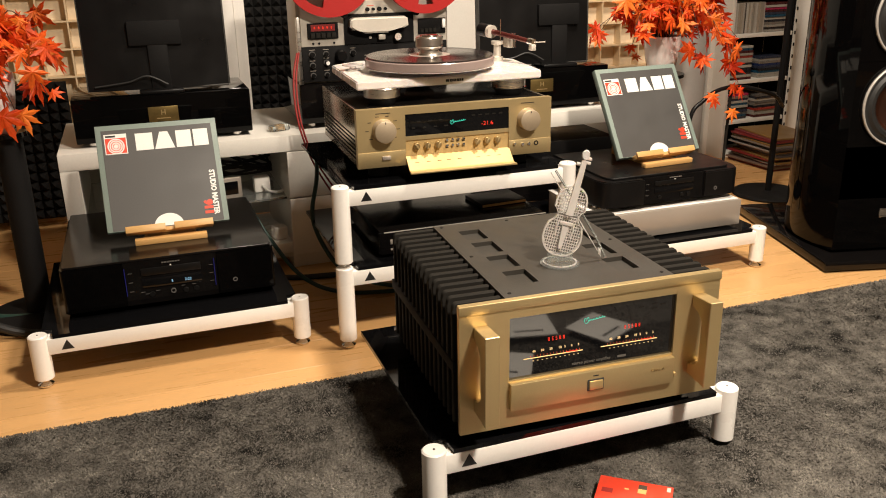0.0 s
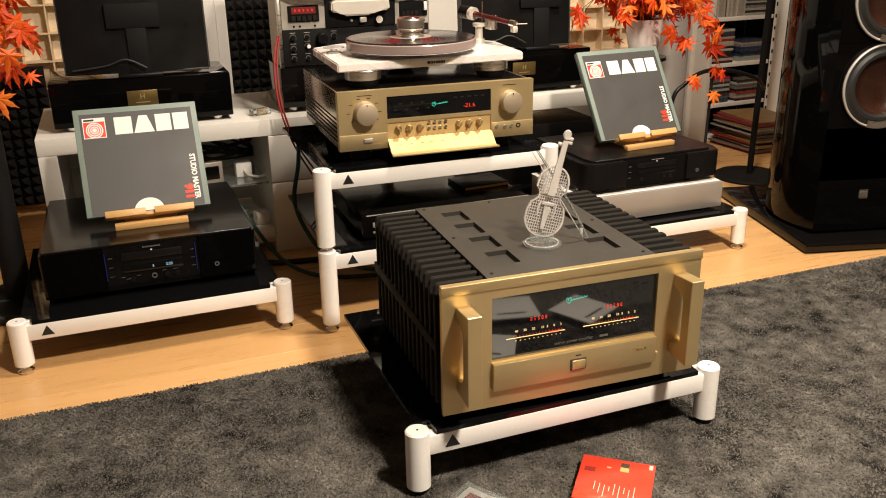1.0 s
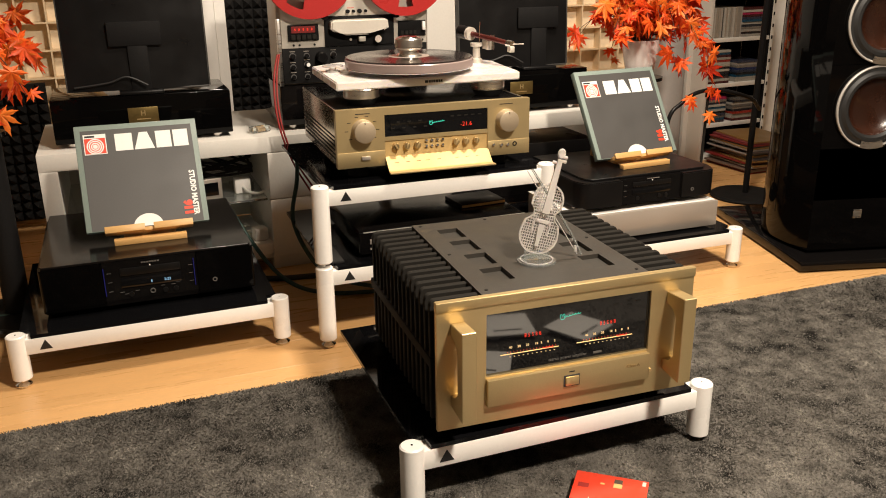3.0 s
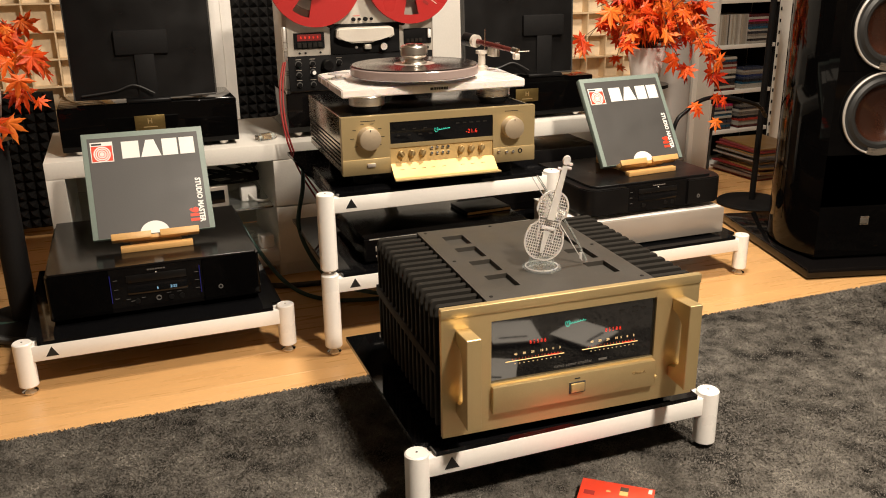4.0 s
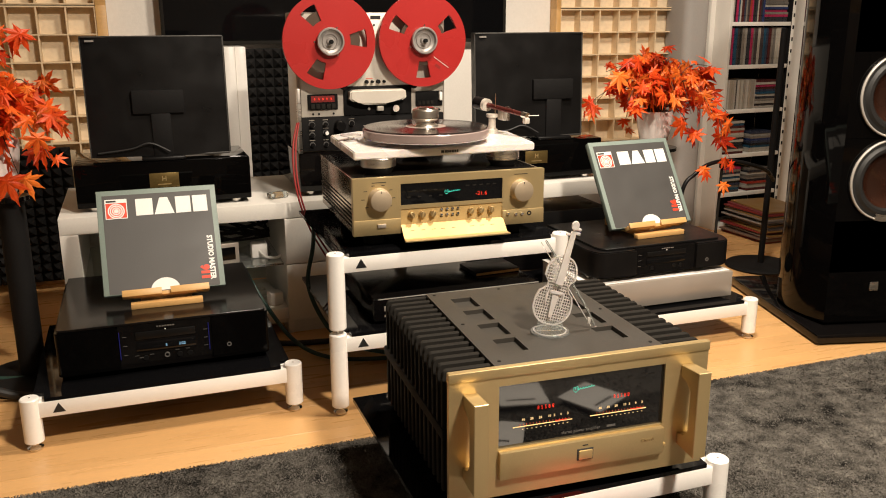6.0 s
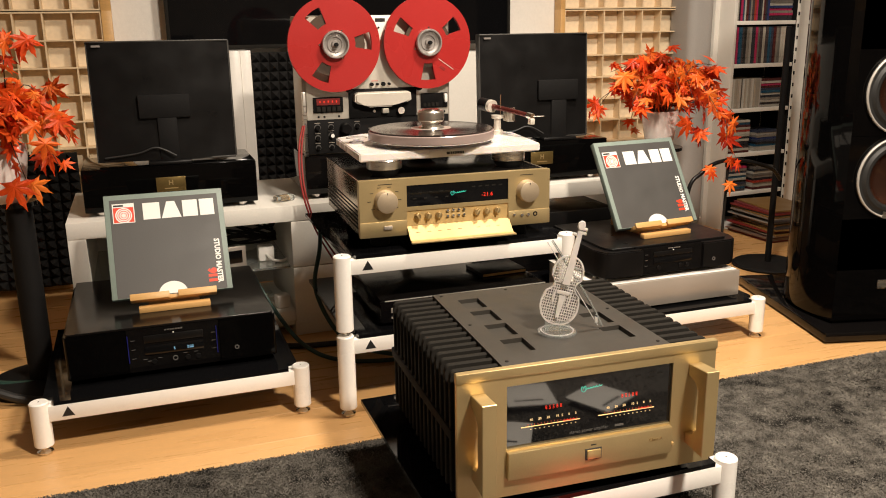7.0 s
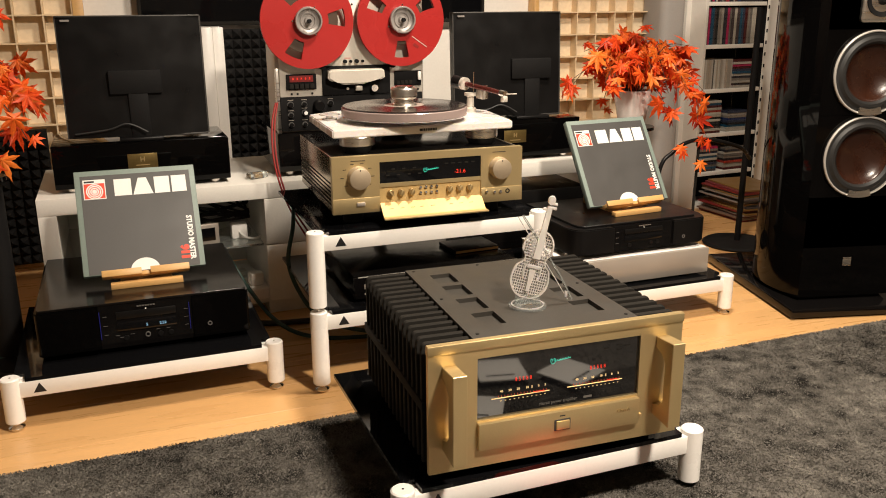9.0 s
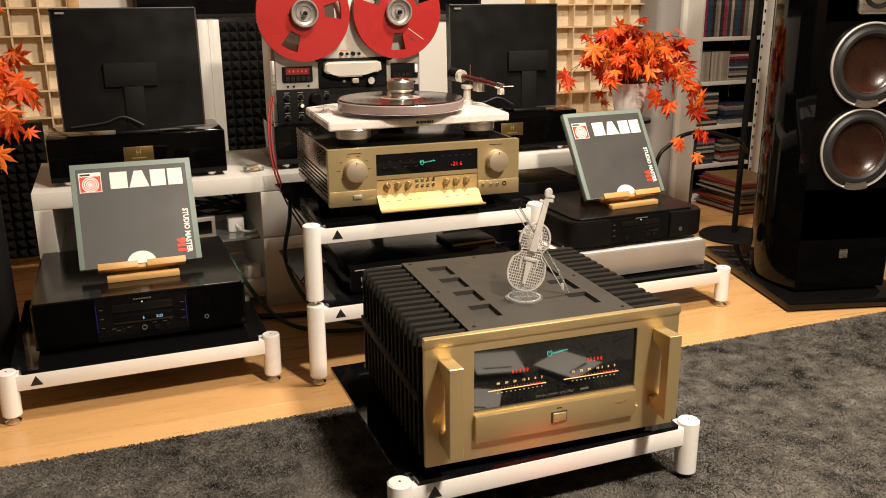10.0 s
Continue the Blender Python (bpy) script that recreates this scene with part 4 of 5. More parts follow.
bench()
sock = thing("power_plug", -0.104, 1.395, 0.2092, 0, "white mains plug with a curved lead on a glass shelf", "plug")
part("body", bx(BM(), -0.024, -0.02, 0, 0.024, 0.02, 0.046, 0.006), M_WHITE, sock)
part("lead", tube(BM(), spline([(0, -0.02, 0.022), (0.015, -0.045, 0.010), (0.045, -0.05, 0.006), (0.07, -0.03, 0.014)]), 0.004, 8), M_WHITE, sock)
frm = thing("picture_frame", -0.206, 1.345, 0.2092, 8, "small silver frame round a dark screen", "frame")
part("frame", bx(BM(), -0.04, 0, 0, 0.04, 0.012, 0.062, 0.003), M_SILVER, frm)
part("screen", bx(BM(), -0.028, -0.002, 0.012, 0.028, 0.004, 0.050), M_GLASSBLK, frm)
blk = thing("cable_clump", -0.12, 1.58, 0.2092, 0, "tangle of dark cables at the back of a bay", "cables")
random.seed(4)
for k in range(7):
    q = [(random.uniform(-0.14, 0.14), random.uniform(-0.03, 0.03), random.uniform(0.008, 0.09)) for _ in range(5)]
    part("cable", tube(BM(), spline(q, 6), 0.004, 6), M_RUBBER, blk)
strip = thing("power_strip", -0.09, 1.40, 0.0465, 10, "white multi-socket power strip lying in a bay", "power strip")
part("body", bx(BM(), -0.05, -0.14, 0, 0.05, 0.14, 0.035, 0.006), M_WHITE, strip)
for k in range(3):
    part("socket", lathe(BM(), [(0.016, 0.035), (0.020, 0.038), (0.021, 0.035)], 24, (0, -0.09 + k * 0.08, 0)), M_CREAM, strip)
part("plug", bx(BM(), -0.02, -0.11, 0.036, 0.02, -0.07, 0.075, 0.006), M_WHITE, strip)
rec = thing("receiver", 0.535, 1.27, 0.0005, 0, "black audio receiver standing in a bench bay", "audio device")
part("body", bx(BM(), 0.0, 0.01, 0.012, 0.50, 0.34, 0.30, 0.003), M_BLACK, rec)
part("front_panel", bx(BM(), -0.002, 0.0, 0.010, 0.502, 0.012, 0.17, 0.002), M_PIANO, rec, "glossy black front")
part("upper_panel", bx(BM(), -0.002, 0.0, 0.176, 0.502, 0.012, 0.302, 0.002), M_BLACK, rec)
for u in (0.05, 0.45):
    for v in (0.05, 0.29):
        part("foot", cyl(BM(), (u, v, 0), 0.02, 0.013), M_MATT, rec)
tri = thing("trinket", -0.048, 1.327, 0.4005, 20, "small clear trinket with metal parts on a bench", "trinket")
part("shell", bx(BM(), -0.03, -0.015, 0.0, 0.03, 0.015, 0.018, 0.006), M_GLASS, tri)
part("core", bx(BM(), -0.012, -0.008, 0.003, 0.014, 0.008, 0.013, 0.003), M_BAMBOO, tri)


# ---- black cases and monitors on the bench ----
def monitor_case(x, label):
    c = thing("speaker_case", x, 1.30, 0.4005, 0, label, "case", "black cases on the bench")
    part("body", bx(BM(), 0, 0, 0.012, 0.462, 0.24, 0.130, 0.003), M_CABINET, c, "glossy black case")
    pl = part("name_plate", bx(BM(), 0.189, -0.002, 0.058, 0.267, 0.001, 0.098, 0.0008), M_PLATE, c, "small brass plate")
    letters("plate_letter", "H", 0.019, M_GOLDLT, pl, front(0.228, -0.0022, 0.082), bold=0.0003)
    part("caption_bar", bx(BM(), 0.210, -0.0026, 0.0655, 0.246, -0.0019, 0.0680), M_GOLDLT, pl)
    for u in (0.04, 0.42):
        for v in (0.035, 0.205):
            part("foot", cyl(BM(), (u, v, 0), 0.014, 0.014), M_CHROME, c, "small chrome foot")
    return c


monitor_case(-0.588, "glossy black case with a small brass plate on a bench")
monitor_case(0.545, "glossy black case with a brass plate behind a turntable")


def monitor(x, y, rz, w, off=0.0):
    """A flat monitor seen from behind, a little bowed, on a short neck."""
    m = thing("monitor", x, y, 0.5310, rz, "black flat monitor turned backwards on a black case", "monitor", "monitors")
    h, z0 = 0.318, 0.012
    bm = BM()
    n = 14
    fr, bk = [], []
    for k in range(n + 1):
        u = -w / 2 + w * k / n
        bow = 0.010 * (1 - (2 * k / n - 1) ** 2)
        fr.append([bm.verts.new((u, -bow, z0)), bm.verts.new((u, -bow + 0.018, z0 + h))])
        bk.append([bm.verts.new((u, 0.028, z0)), bm.verts.new((u, 0.046, z0 + h))])
    for k in range(n):
        bm.faces.new([fr[k][0], fr[k + 1][0], fr[k + 1][1], fr[k][1]])
        bm.faces.new([bk[k][0], bk[k][1], bk[k + 1][1], bk[k + 1][0]])
        for e in (0, 1):
            bm.faces.new([fr[k][e], bk[k][e], bk[k + 1][e], fr[k + 1][e]])
    for k in (0, n):
        bm.faces.new([fr[k][0], fr[k][1], bk[k][1], bk[k][0]])
    sh = part("shell", bm, M_BLACK, m, "matt black bowed back")
    for c in ((-w / 2 - 0.002, 0.012, z0 + h - 0.001, w / 2 + 0.002, 0.048, z0 + h + 0.003), (w / 2 - 0.001, 0.0, z0, w / 2 + 0.003, 0.03, z0 + 0.01), (0.02, -0.006, z0 - 0.004, w / 2, 0.03, z0 + 0.001)):
        part("edge", bx(BM(), *c, 0.001), M_EDGE, sh, "thin grey edge")
    part("edge", prism(BM(), [(-0.002, z0), (0.03, z0), (0.048, z0 + h), (0.016, z0 + h)], w / 2, w / 2 + 0.004, "yz"), M_EDGE, sh)
    part("edge", prism(BM(), [(-0.002, z0), (0.03, z0), (0.048, z0 + h), (0.016, z0 + h)], -w / 2 - 0.003, -w / 2, "yz"), M_EDGE, sh)
    part("mount_block", bx(BM(), off - 0.068, -0.0135, z0 + 0.115, off + 0.068, 0.004, z0 + 0.178, 0.003), M_MATT, m, "square mount block")
    part("neck", bx(BM(), off - 0.022, -0.012, 0.004, off + 0.030, 0.0, z0 + 0.118, 0.003), M_MATT, m)
    part("stand_foot", bx(BM(), off - 0.055, -0.030, 0.0, off + 0.060, 0.08, 0.011, 0.004), M_BLACK, m)
    part("cable", tube(BM(), spline([(-0.165, -0.006, z0 + 0.012), (-0.08, -0.016, z0 + 0.022), (-0.03, -0.020, z0 + 0.036), (0.02, -0.026, z0 + 0.012)]), 0.003, 8), M_RUBBER, m)
    part("maker_bar", bx(BM(), -w / 2 + 0.012, 0.0085, z0 + h - 0.012, -w / 2 + 0.034, 0.0165, z0 + h - 0.007), M_HUB, sh)
    return m


monitor(-0.358, 1.335, 0, 0.364)
monitor(0.762, 1.335, -3, 0.358, 0.075)


# ---- reel-to-reel deck ----
def tape_deck():
    st = thing("loudspeaker_box", 0.018, 1.315, 0.4005, 0, "black box with chrome feet under a tape deck", "box")
    part("body", bx(BM(), 0, 0, 0.014, 0.45, 0.30, 0.128, 0.003), M_PIANO, st)
    for u in (0.035, 0.415):
        part("foot", cyl(BM(), (u, 0.035, 0), 0.013, 0.016), M_CHROME, st)
        part("foot", cyl(BM(), (u, 0.265, 0), 0.013, 0.016), M_CHROME, st)
    d = thing("tape_deck", 0.018, 1.31, 0.5290, 0, "cream and black reel-to-reel tape deck with red reels", "tape deck")
    w = 0.452
    part("case", bx(BM(), 0.003, 0.012, 0, w, 0.15, 0.395, 0.004), M_SILVER, d)
    low = part("lower_panel", bx(BM(), 0.012, 0.0, 0.006, w - 0.008, 0.013, 0.103, 0.001), M_MATT, d, "black control panel")
    up = part("upper_panel", bx(BM(), 0.012, 0.0, 0.1035, w - 0.008, 0.013, 0.392, 0.002), M_CREAM, d, "cream metal deck plate")
    part("side_trim", bx(BM(), 0.0, -0.004, 0.0, 0.010, 0.014, 0.185, 0.001), M_ALU, d, "aluminium edge trim")
    hp = part("head_plate", bx(BM(), 0.135, -0.004, 0.104, 0.342, 0.0, 0.188, 0.002), M_MATT, d, "black head plate")
    o = [(0.148, 0.154), (0.150, 0.174), (0.160, 0.179), (0.308, 0.179), (0.317, 0.174), (0.319, 0.154), (0.305, 0.146), (0.272, 0.146), (0.258, 0.136), (0.191, 0.136), (0.176, 0.146), (0.158, 0.146)]
    bm = prism(BM(), o, -0.030, -0.004)
    bmesh.ops.bevel(bm, geom=[e for e in bm.edges if e.verts[0].co.y < -0.02 and e.verts[1].co.y < -0.02], offset=0.004, segments=3, affect="EDGES")
    part("head_cover", bm, M_CREAM, d, "rounded cream head cover")
    part("capstan_cap", bx(BM(), 0.232, -0.018, 0.116, 0.252, -0.004, 0.130, 0.002), M_CREAM, hp)
    part("pinch_roller", cyl(BM(), (0.289, -0.004, 0.122), 0.0105, 0.016, "-y", 24), M_CHROME, d, "chrome knob")
    part("lamp_button", cyl(BM(), (0.210, -0.004, 0.122), 0.004, 0.004, "-y", 14), M_ALU, hp)
    for u, uu in ((0.030, 0.118), (0.355, 0.440)):
        fr = part("display_frame", bx(BM(), u, -0.005, 0.124, uu, 0.0, 0.168, 0.002), M_MATT, d, "dark display frame")
        if u < 0.1:
            part("counter_window", bx(BM(), u + 0.010, -0.0062, 0.146, uu - 0.010, -0.0048, 0.164), M_CABLER, fr, "dark red counter window")
            for k in range(5):
                letters("counter_digit", "8", 0.010, M_LEDR, fr, front(u + 0.020 + k * 0.012, -0.0066, 0.155))
                part("key", bx(BM(), u + 0.008 + k * 0.015, -0.010, 0.127, u + 0.020 + k * 0.015, -0.004, 0.141, 0.001), M_FIN, fr)
        else:
            part("selector", bx(BM(), uu - 0.014, -0.016, 0.140, uu - 0.004, -0.004, 0.166, 0.003), M_WHITE, fr, "white lever", m=pose(0, 0, 0, 0, 0, 0))
            for k in range(4):
                part("key", bx(BM(), u + 0.006 + k * 0.013, -0.0075, 0.128, u + 0.016 + k * 0.013, -0.004, 0.140, 0.001), M_FIN, fr)
    for u in (0.045, 0.062, 0.105, 0.365, 0.430):
        part("screw", cyl(BM(), (u, 0.0, 0.112), 0.0032, 0.002, "-y", 12), M_MATT, up)
    for k, u in enumerate((0.205, 0.222, 0.240, 0.258)):
        part("toggle", cyl(BM(), (u, 0.0, 0.200), (0.0055, 0.004, 0.006, 0.004)[k], 0.010, "-y", 16), M_MATT, up)
    part("caption_bar", bx(BM(), 0.205, -0.0006, 0.2085, 0.225, 0.0, 0.2100), M_PRINTR, up)
    for u, z, r in ((0.040, 0.082, 0.0075), (0.080, 0.082, 0.0065), (0.040, 0.052, 0.0065), (0.080, 0.058, 0.0065), (0.040, 0.024, 0.006), (0.080, 0.024, 0.006), (0.158, 0.082, 0.007), (0.200, 0.060, 0.006), (0.40, 0.08, 0.006)):
        kn = part("small_knob", lathe(BM(), [(0, 0.010), (r - 0.001, 0.010), (r, 0.008), (r, 0)], 20, (u, 0.0, z), "-y"), M_BLACK, low)
        part("knob_ring", lathe(BM(), [(r, 0.0), (r, 0.002), (r + 0.002, 0.002), (r + 0.002, 0.0)], 20, (u, 0.0, z), "-y"), M_CAPTION, kn)
        part("caption_bar", bx(BM(), u - 0.008, -0.0006, z + 0.012, u + 0.008, 0.0, z + 0.0135), M_SILVER, low)
    part("lamp_button", cyl(BM(), (0.082, 0.0, 0.057), 0.0055, 0.011, "-y", 14), M_PRINTW, low, "white button")
    part("big_knob", lathe(BM(), [(0, 0.024), (0.013, 0.024), (0.015, 0.020), (0.017, 0.0)], 30, (0.122, 0.0, 0.076), "-y"), M_BLACK, d, "large black knob")
    # maker's mark
    part("maker_badge", bx(BM(), 0.222, -0.0008, 0.376, 0.252, 0.0, 0.386), M_PRINTB, up)
    for u in (0.232,):
        part("screw", cyl(BM(), (u, 0.0, 0.360), 0.003, 0.002, "-y", 12), M_MATT, up)
    # reels: a flange with three windows and a hub
    for cx, turn in ((0.094, 0), (0.370, 25)):
        bm = BM()
        r0, r1, n, zc = 0.030, 0.132, 120, 0.316
        def inside(a):
            return any(abs((a - c + 180) % 360 - 180) < 13 for c in (5 + turn, 125 + turn, 245 + turn))
        radii = [r0, 0.060, 0.108, r1]
        vs = {}
        for side, y in ((0, -0.034), (1, -0.0315)):
            for j, r in enumerate(radii):
                for k in range(n):
                    a = 2 * math.pi * k / n
                    vs[(side, j, k)] = bm.verts.new((cx + r * math.cos(a), y, zc + r * math.sin(a)))
        for k in range(n):
            k2 = (k + 1) % n
            hole = inside((k + 0.5) * 360 / n)
            for j in range(3):
                if j == 1 and hole:
                    for q in (1, 2):
                        bm.faces.new([vs[(0, q, k)], vs[(0, q, k2)], vs[(1, q, k2)], vs[(1, q, k)]])
                    continue
                bm.faces.new([vs[(0, j, k)], vs[(0, j, k2)], vs[(0, j + 1, k2)], vs[(0, j + 1, k)]])
                bm.faces.new([vs[(1, j, k)], vs[(1, j + 1, k)], vs[(1, j + 1, k2)], vs[(1, j, k2)]])
            for j in (0, 3):
                bm.faces.new([vs[(0, j, k)], vs[(1, j, k)], vs[(1, j, k2)], vs[(0, j, k2)]])
            if hole != inside((k - 0.5) * 360 / n):
                bm.faces.new([vs[(0, 1, k)], vs[(0, 2, k)], vs[(1, 2, k)], vs[(1, 1, k)]])
        back = bm.copy()
        for v in back.verts:
            v.co.y += 0.0105
        reel = part("reel", bm, M_RED, d, "red metal tape reel flange with three windows")
        part("back_flange", back, M_RED, reel)
        part("tape_pack", lathe(BM(), [(0.030, 0.0), (0.088 if turn == 0 else 0.070, 0.0), (0.088 if turn == 0 else 0.070, 0.007), (0.030, 0.007)], 60, (cx, -0.0235, zc), "-y"), M_TWIG, reel, "brown wound tape")
        hub = part("hub", lathe(BM(), [(0, 0.030), (0.020, 0.030), (0.032, 0.034), (0.037, 0.036), (0.039, 0.050), (0.037, 0.0535), (0.034, 0.0535), (0.031, 0.043), (0.024, 0.041), (0.0225, 0.044), (0.020, 0.044), (0.0185, 0.040), (0.012, 0.040), (0.009, 0.047), (0, 0.047)], 48, (cx, 0, zc), "-y"), M_HUB, reel, "silver hub adapter")
        part("spindle", cyl(BM(), (cx, -0.050, zc), 0.0055, 0.012, "-y", 18), M_MATT, hub)
        for c in (60, 180, 300):
            a = radians(c + turn)
            part("hub_screw", cyl(BM(), (cx + 0.043 * math.cos(a), -0.0338, zc + 0.043 * math.sin(a)), 0.0024, 0.0018, "-y", 10), M_CHROME, reel)
        if turn:
            part("print_bar", bx(BM(), -0.028, -0.0006, -0.001, 0.028, 0.0, 0.001), M_CREAM, reel, m=pose(cx + 0.055, -0.0342, zc - 0.063, 0, 35, 0))
            part("print_bar", bx(BM(), -0.010, -0.0006, -0.004, 0.008, 0.0, 0.004), M_CABLER, reel, m=pose(cx + 0.045, -0.0342, zc - 0.075, 0, 35, 0))
    for cx in (0.135, 0.345):
        part("tape_guide", cyl(BM(), (cx, 0.0, 0.187), 0.008, 0.026, "-y", 20), M_MATT, d)
    return d


tape_deck()


# ---- back wall: display cases, screen, foam, boards ----
def cubby(x, y, z, cols, rows, cell, edge, label):
    """A shallow wooden display case of square cells."""
    c = thing("display_case", x, y, z, 0, label, "display case", "wooden display cases")
    w, h, dp, t = cols * cell + t_in, rows * cell + t_in, 0.055, t_in
    part("back", bx(BM(), 0, dp - 0.004, 0, w, dp, h), M_PINEBK, c, "pale wooden back board")
    for u, s in ((-edge, 0), (w, edge)):
        part("frame_side", bx(BM(), u, -0.004, -0.002, u + edge, dp, h + 0.002, 0.001), M_BAMBOO, c, "honey-coloured frame")
    shelf = mesh_of("shelf", bx(BM(), 0, 0, 0, w, dp - 0.0045, t), M_PINE)
    for r in range(rows + 1):
        part("shelf", shelf, None, c, m=Matrix.Translation((0, 0, r * cell)))
    div = mesh_of("divider", bx(BM(), 0, 0.001, t, t, dp - 0.0045, cell), M_PINE)
    for r in range(rows):
        for k in range(cols + 1):
            part("divider", div, None, c, m=Matrix.Translation((k * cell, 0, r * cell)))
    return c


t_in = 0.005
YW = 2.10
# the right pair, stacked, and the left pair
cubby(1.256, YW, 0.027, 6, 10, 0.0912, 0.020, "shallow pale wooden display case with empty square cells")
cubby(1.256, YW, 0.9475, 6, 9, 0.0912, 0.020, "shallow pale wooden display case with empty square cells")
cubby(-1.167, YW, 0.026, 7, 10, 0.0922, 0.034, "shallow pale wooden display case with empty square cells")
cubby(-1.167, YW, 0.9565, 7, 9, 0.0922, 0.034, "shallow pale wooden display case with empty square cells")

tv = thing("television", -0.307, 2.090, 0.8185, 0, "large black flat television on the wall", "television")
part("screen", bx(BM(), 0.012, 0.004, 0.014, 1.303, 0.02, 0.75), M_GLASSBLK, tv, "dark glass screen")
for c in ((0, 0, 0, 1.315, 0.05, 0.013), (0, 0, 0.7505, 1.315, 0.05, 0.764), (0, 0, 0.0135, 0.0115, 0.05, 0.75), (1.3035, 0, 0.0135, 1.315, 0.05, 0.75)):
    part("bezel", bx(BM(), *c, 0.001), M_FIN, tv, "thin dark bezel")
part("back", bx(BM(), 0.012, 0.021, 0.014, 1.303, 0.05, 0.75), M_BLACK, tv)
part("wall_mount", bx(BM(), 0.4, 0.051, 0.2, 0.95, 0.069, 0.6), M_BLACK, tv)


def foam(x, y, z, w, h, pitch=0.034, deep=0.024):
    f = thing("foam_panel", x, y, z, 0, "black pyramid acoustic foam panel", "foam panel", "acoustic foam")
    part("backing", bx(BM(), 0, deep, 0, w, deep + 0.02, h), M_FOAM, f)
    nx, nz = round(w / pitch), round(h / pitch)
    bm = BM()
    c = [bm.verts.new((u * w / nx, deep - 0.0002, v * h / nz)) for u, v in ((0, 0), (1, 0), (1, 1), (0, 1))]
    tip = bm.verts.new((0.5 * w / nx, 0, 0.5 * h / nz))
    for q in range(4):
        bm.faces.new([c[q], c[(q + 1) % 4], tip])
    me = mesh_of("pyramid", bm, M_FOAM, smooth=False)
    for i in range(nx):
        for k in range(nz):
            part("pyramid", me, None, f, m=Matrix.Translation((i * w / nx, 0, k * h / nz)))
    return f


foam(-0.034, 1.98, 0.30, 0.255, 0.506)
foam(0.222, 1.98, 0.30, 0.092, 0.46)
foam(-1.10, 1.96, 0.03, 0.46, 0.46)
for u in (-0.1145, -0.0765):
    solid("wall_batten", bx(BM(), u, 1.93 if u < -0.1 else 1.94, 0.0, u + 0.036, Y1 - 0.003, 0.815, 0.002), M_WHITE, "upright white board under the television", "board", "white boards")
solid("wall_panel", bx(BM(), 0.33, 2.02, 0.0, 1.20, Y1 - 0.003, 0.79, 0.003), M_BENCH, "large white panel under the television", "panel")
solid("pillar", bx(BM(), 1.785, 1.98, 0.0, 1.905, Y1 - 0.003, ZC - 0.003, 0.035, 4), M_GREYWALL, "grey rounded upright cover by the shelf", "pillar")
solid("door_frame", bx(BM(), 1.908, 1.99, 0.0, 1.968, Y1 - 0.003, ZC - 0.003, 0.003), M_BENCH, "tall white upright board", "board")


# ---- disc shelf with its discs ----
def disc_shelf():
    s = thing("disc_shelf", 1.937, 1.900, 0, 4, "tall narrow white shelf full of discs", "shelf")
    w, d = 0.355, 0.17
    part("side", bx(BM(), 0, 0, 0, 0.016, d, 2.05, 0.001), M_BENCH, s)
    # Far side and back are coloured dark to give the shelf's shaded inside.
    part("side", bx(BM(), w - 0.010, 0.003, 0, w, d, 2.05, 0.001), M_MATT, s, "far side coloured dark for the shade inside the shelf")
    part("front_upright", bx(BM(), w - 0.012, -0.001, 0, w + 0.001, 0.0028, 2.05), M_BENCH, s)
    for k in range(40):
        part("shelf_pin", bx(BM(), w - 0.009, -0.003, 0.06 + k * 0.05, w - 0.002, -0.001, 0.075 + k * 0.05), M_MATT, s)
    part("back", bx(BM(), 0.016, d - 0.006, 0, w - 0.016, d, 2.05), M_MATT, s, "back board coloured dark for the shade inside the shelf")
    boards = [0.01, 0.160, 0.332, 0.525, 0.713, 0.890, 1.06, 1.24, 1.42, 1.60, 1.78]
    for z in boards:
        part("shelf", bx(BM(), 0.0165, 0.002, z - 0.016, w - 0.0165, d - 0.0065, z, 0.0008), M_BENCH, s)
    cd = mesh_of("cd_case", bx(BM(), 0, 0, 0, 0.0098, 0.125, 0.124, 0.0006, 1), M_CD)
    pale = mesh_of("cd_case", bx(BM(), 0, 0, 0, 0.0098, 0.125, 0.124, 0.0006, 1), M_CDPALE)
    dvd = mesh_of("dvd_case", bx(BM(), 0, 0, 0, 0.0138, 0.130, 0.152, 0.001, 1), M_CD)
    base = s.matrix_world.copy()
    random.seed(11)

    def put(me, nm, m, label, cat):
        o = new(nm, me)
        o.matrix_world = base @ m
        tagged(o, label, cat, "discs in the shelf")
    for bi, z in enumerate(boards[1:8], 1):
        x = 0.018
        tall = bi == 4
        stack_from = {1: 0.018, 2: 0.018, 3: 0.185, 4: 9, 5: 0.200, 6: 0.100, 7: 9}[bi]
        while x < w - 0.032 and x < stack_from:
            if bi == 4 or bi == 7:
                put(dvd, "dvd_case", pose(x, 0.012 + random.uniform(0, 0.006), z + 0.0006), "upright disc case with coloured spine", "disc case")
                x += 0.0143
            else:
                put(pale if bi == 3 else cd, "cd_case", pose(x, 0.016 + random.uniform(0, 0.006), z + 0.0006), "upright plastic disc case", "disc case")
                x += 0.0103
        if stack_from < 1:
            for sx in ((x, x + 0.165) if x < 0.05 else (x, x + 0.128)):
                if sx + 0.1245 > w - 0.0168:
                    continue
                n = 14 if bi > 1 else 12
                if bi == 2 and sx > 0.1:
                    n = 9
                for k in range(random.randint(n - 2, n)):
                    o = pose(sx + 0.1245, 0.012 + random.uniform(0, 0.008), z + 0.0006 + k * 0.0101, 0, -90, 0)
                    put(cd, "cd_case", o, "plastic disc case lying in a stack", "disc case")
    return s


disc_shelf()

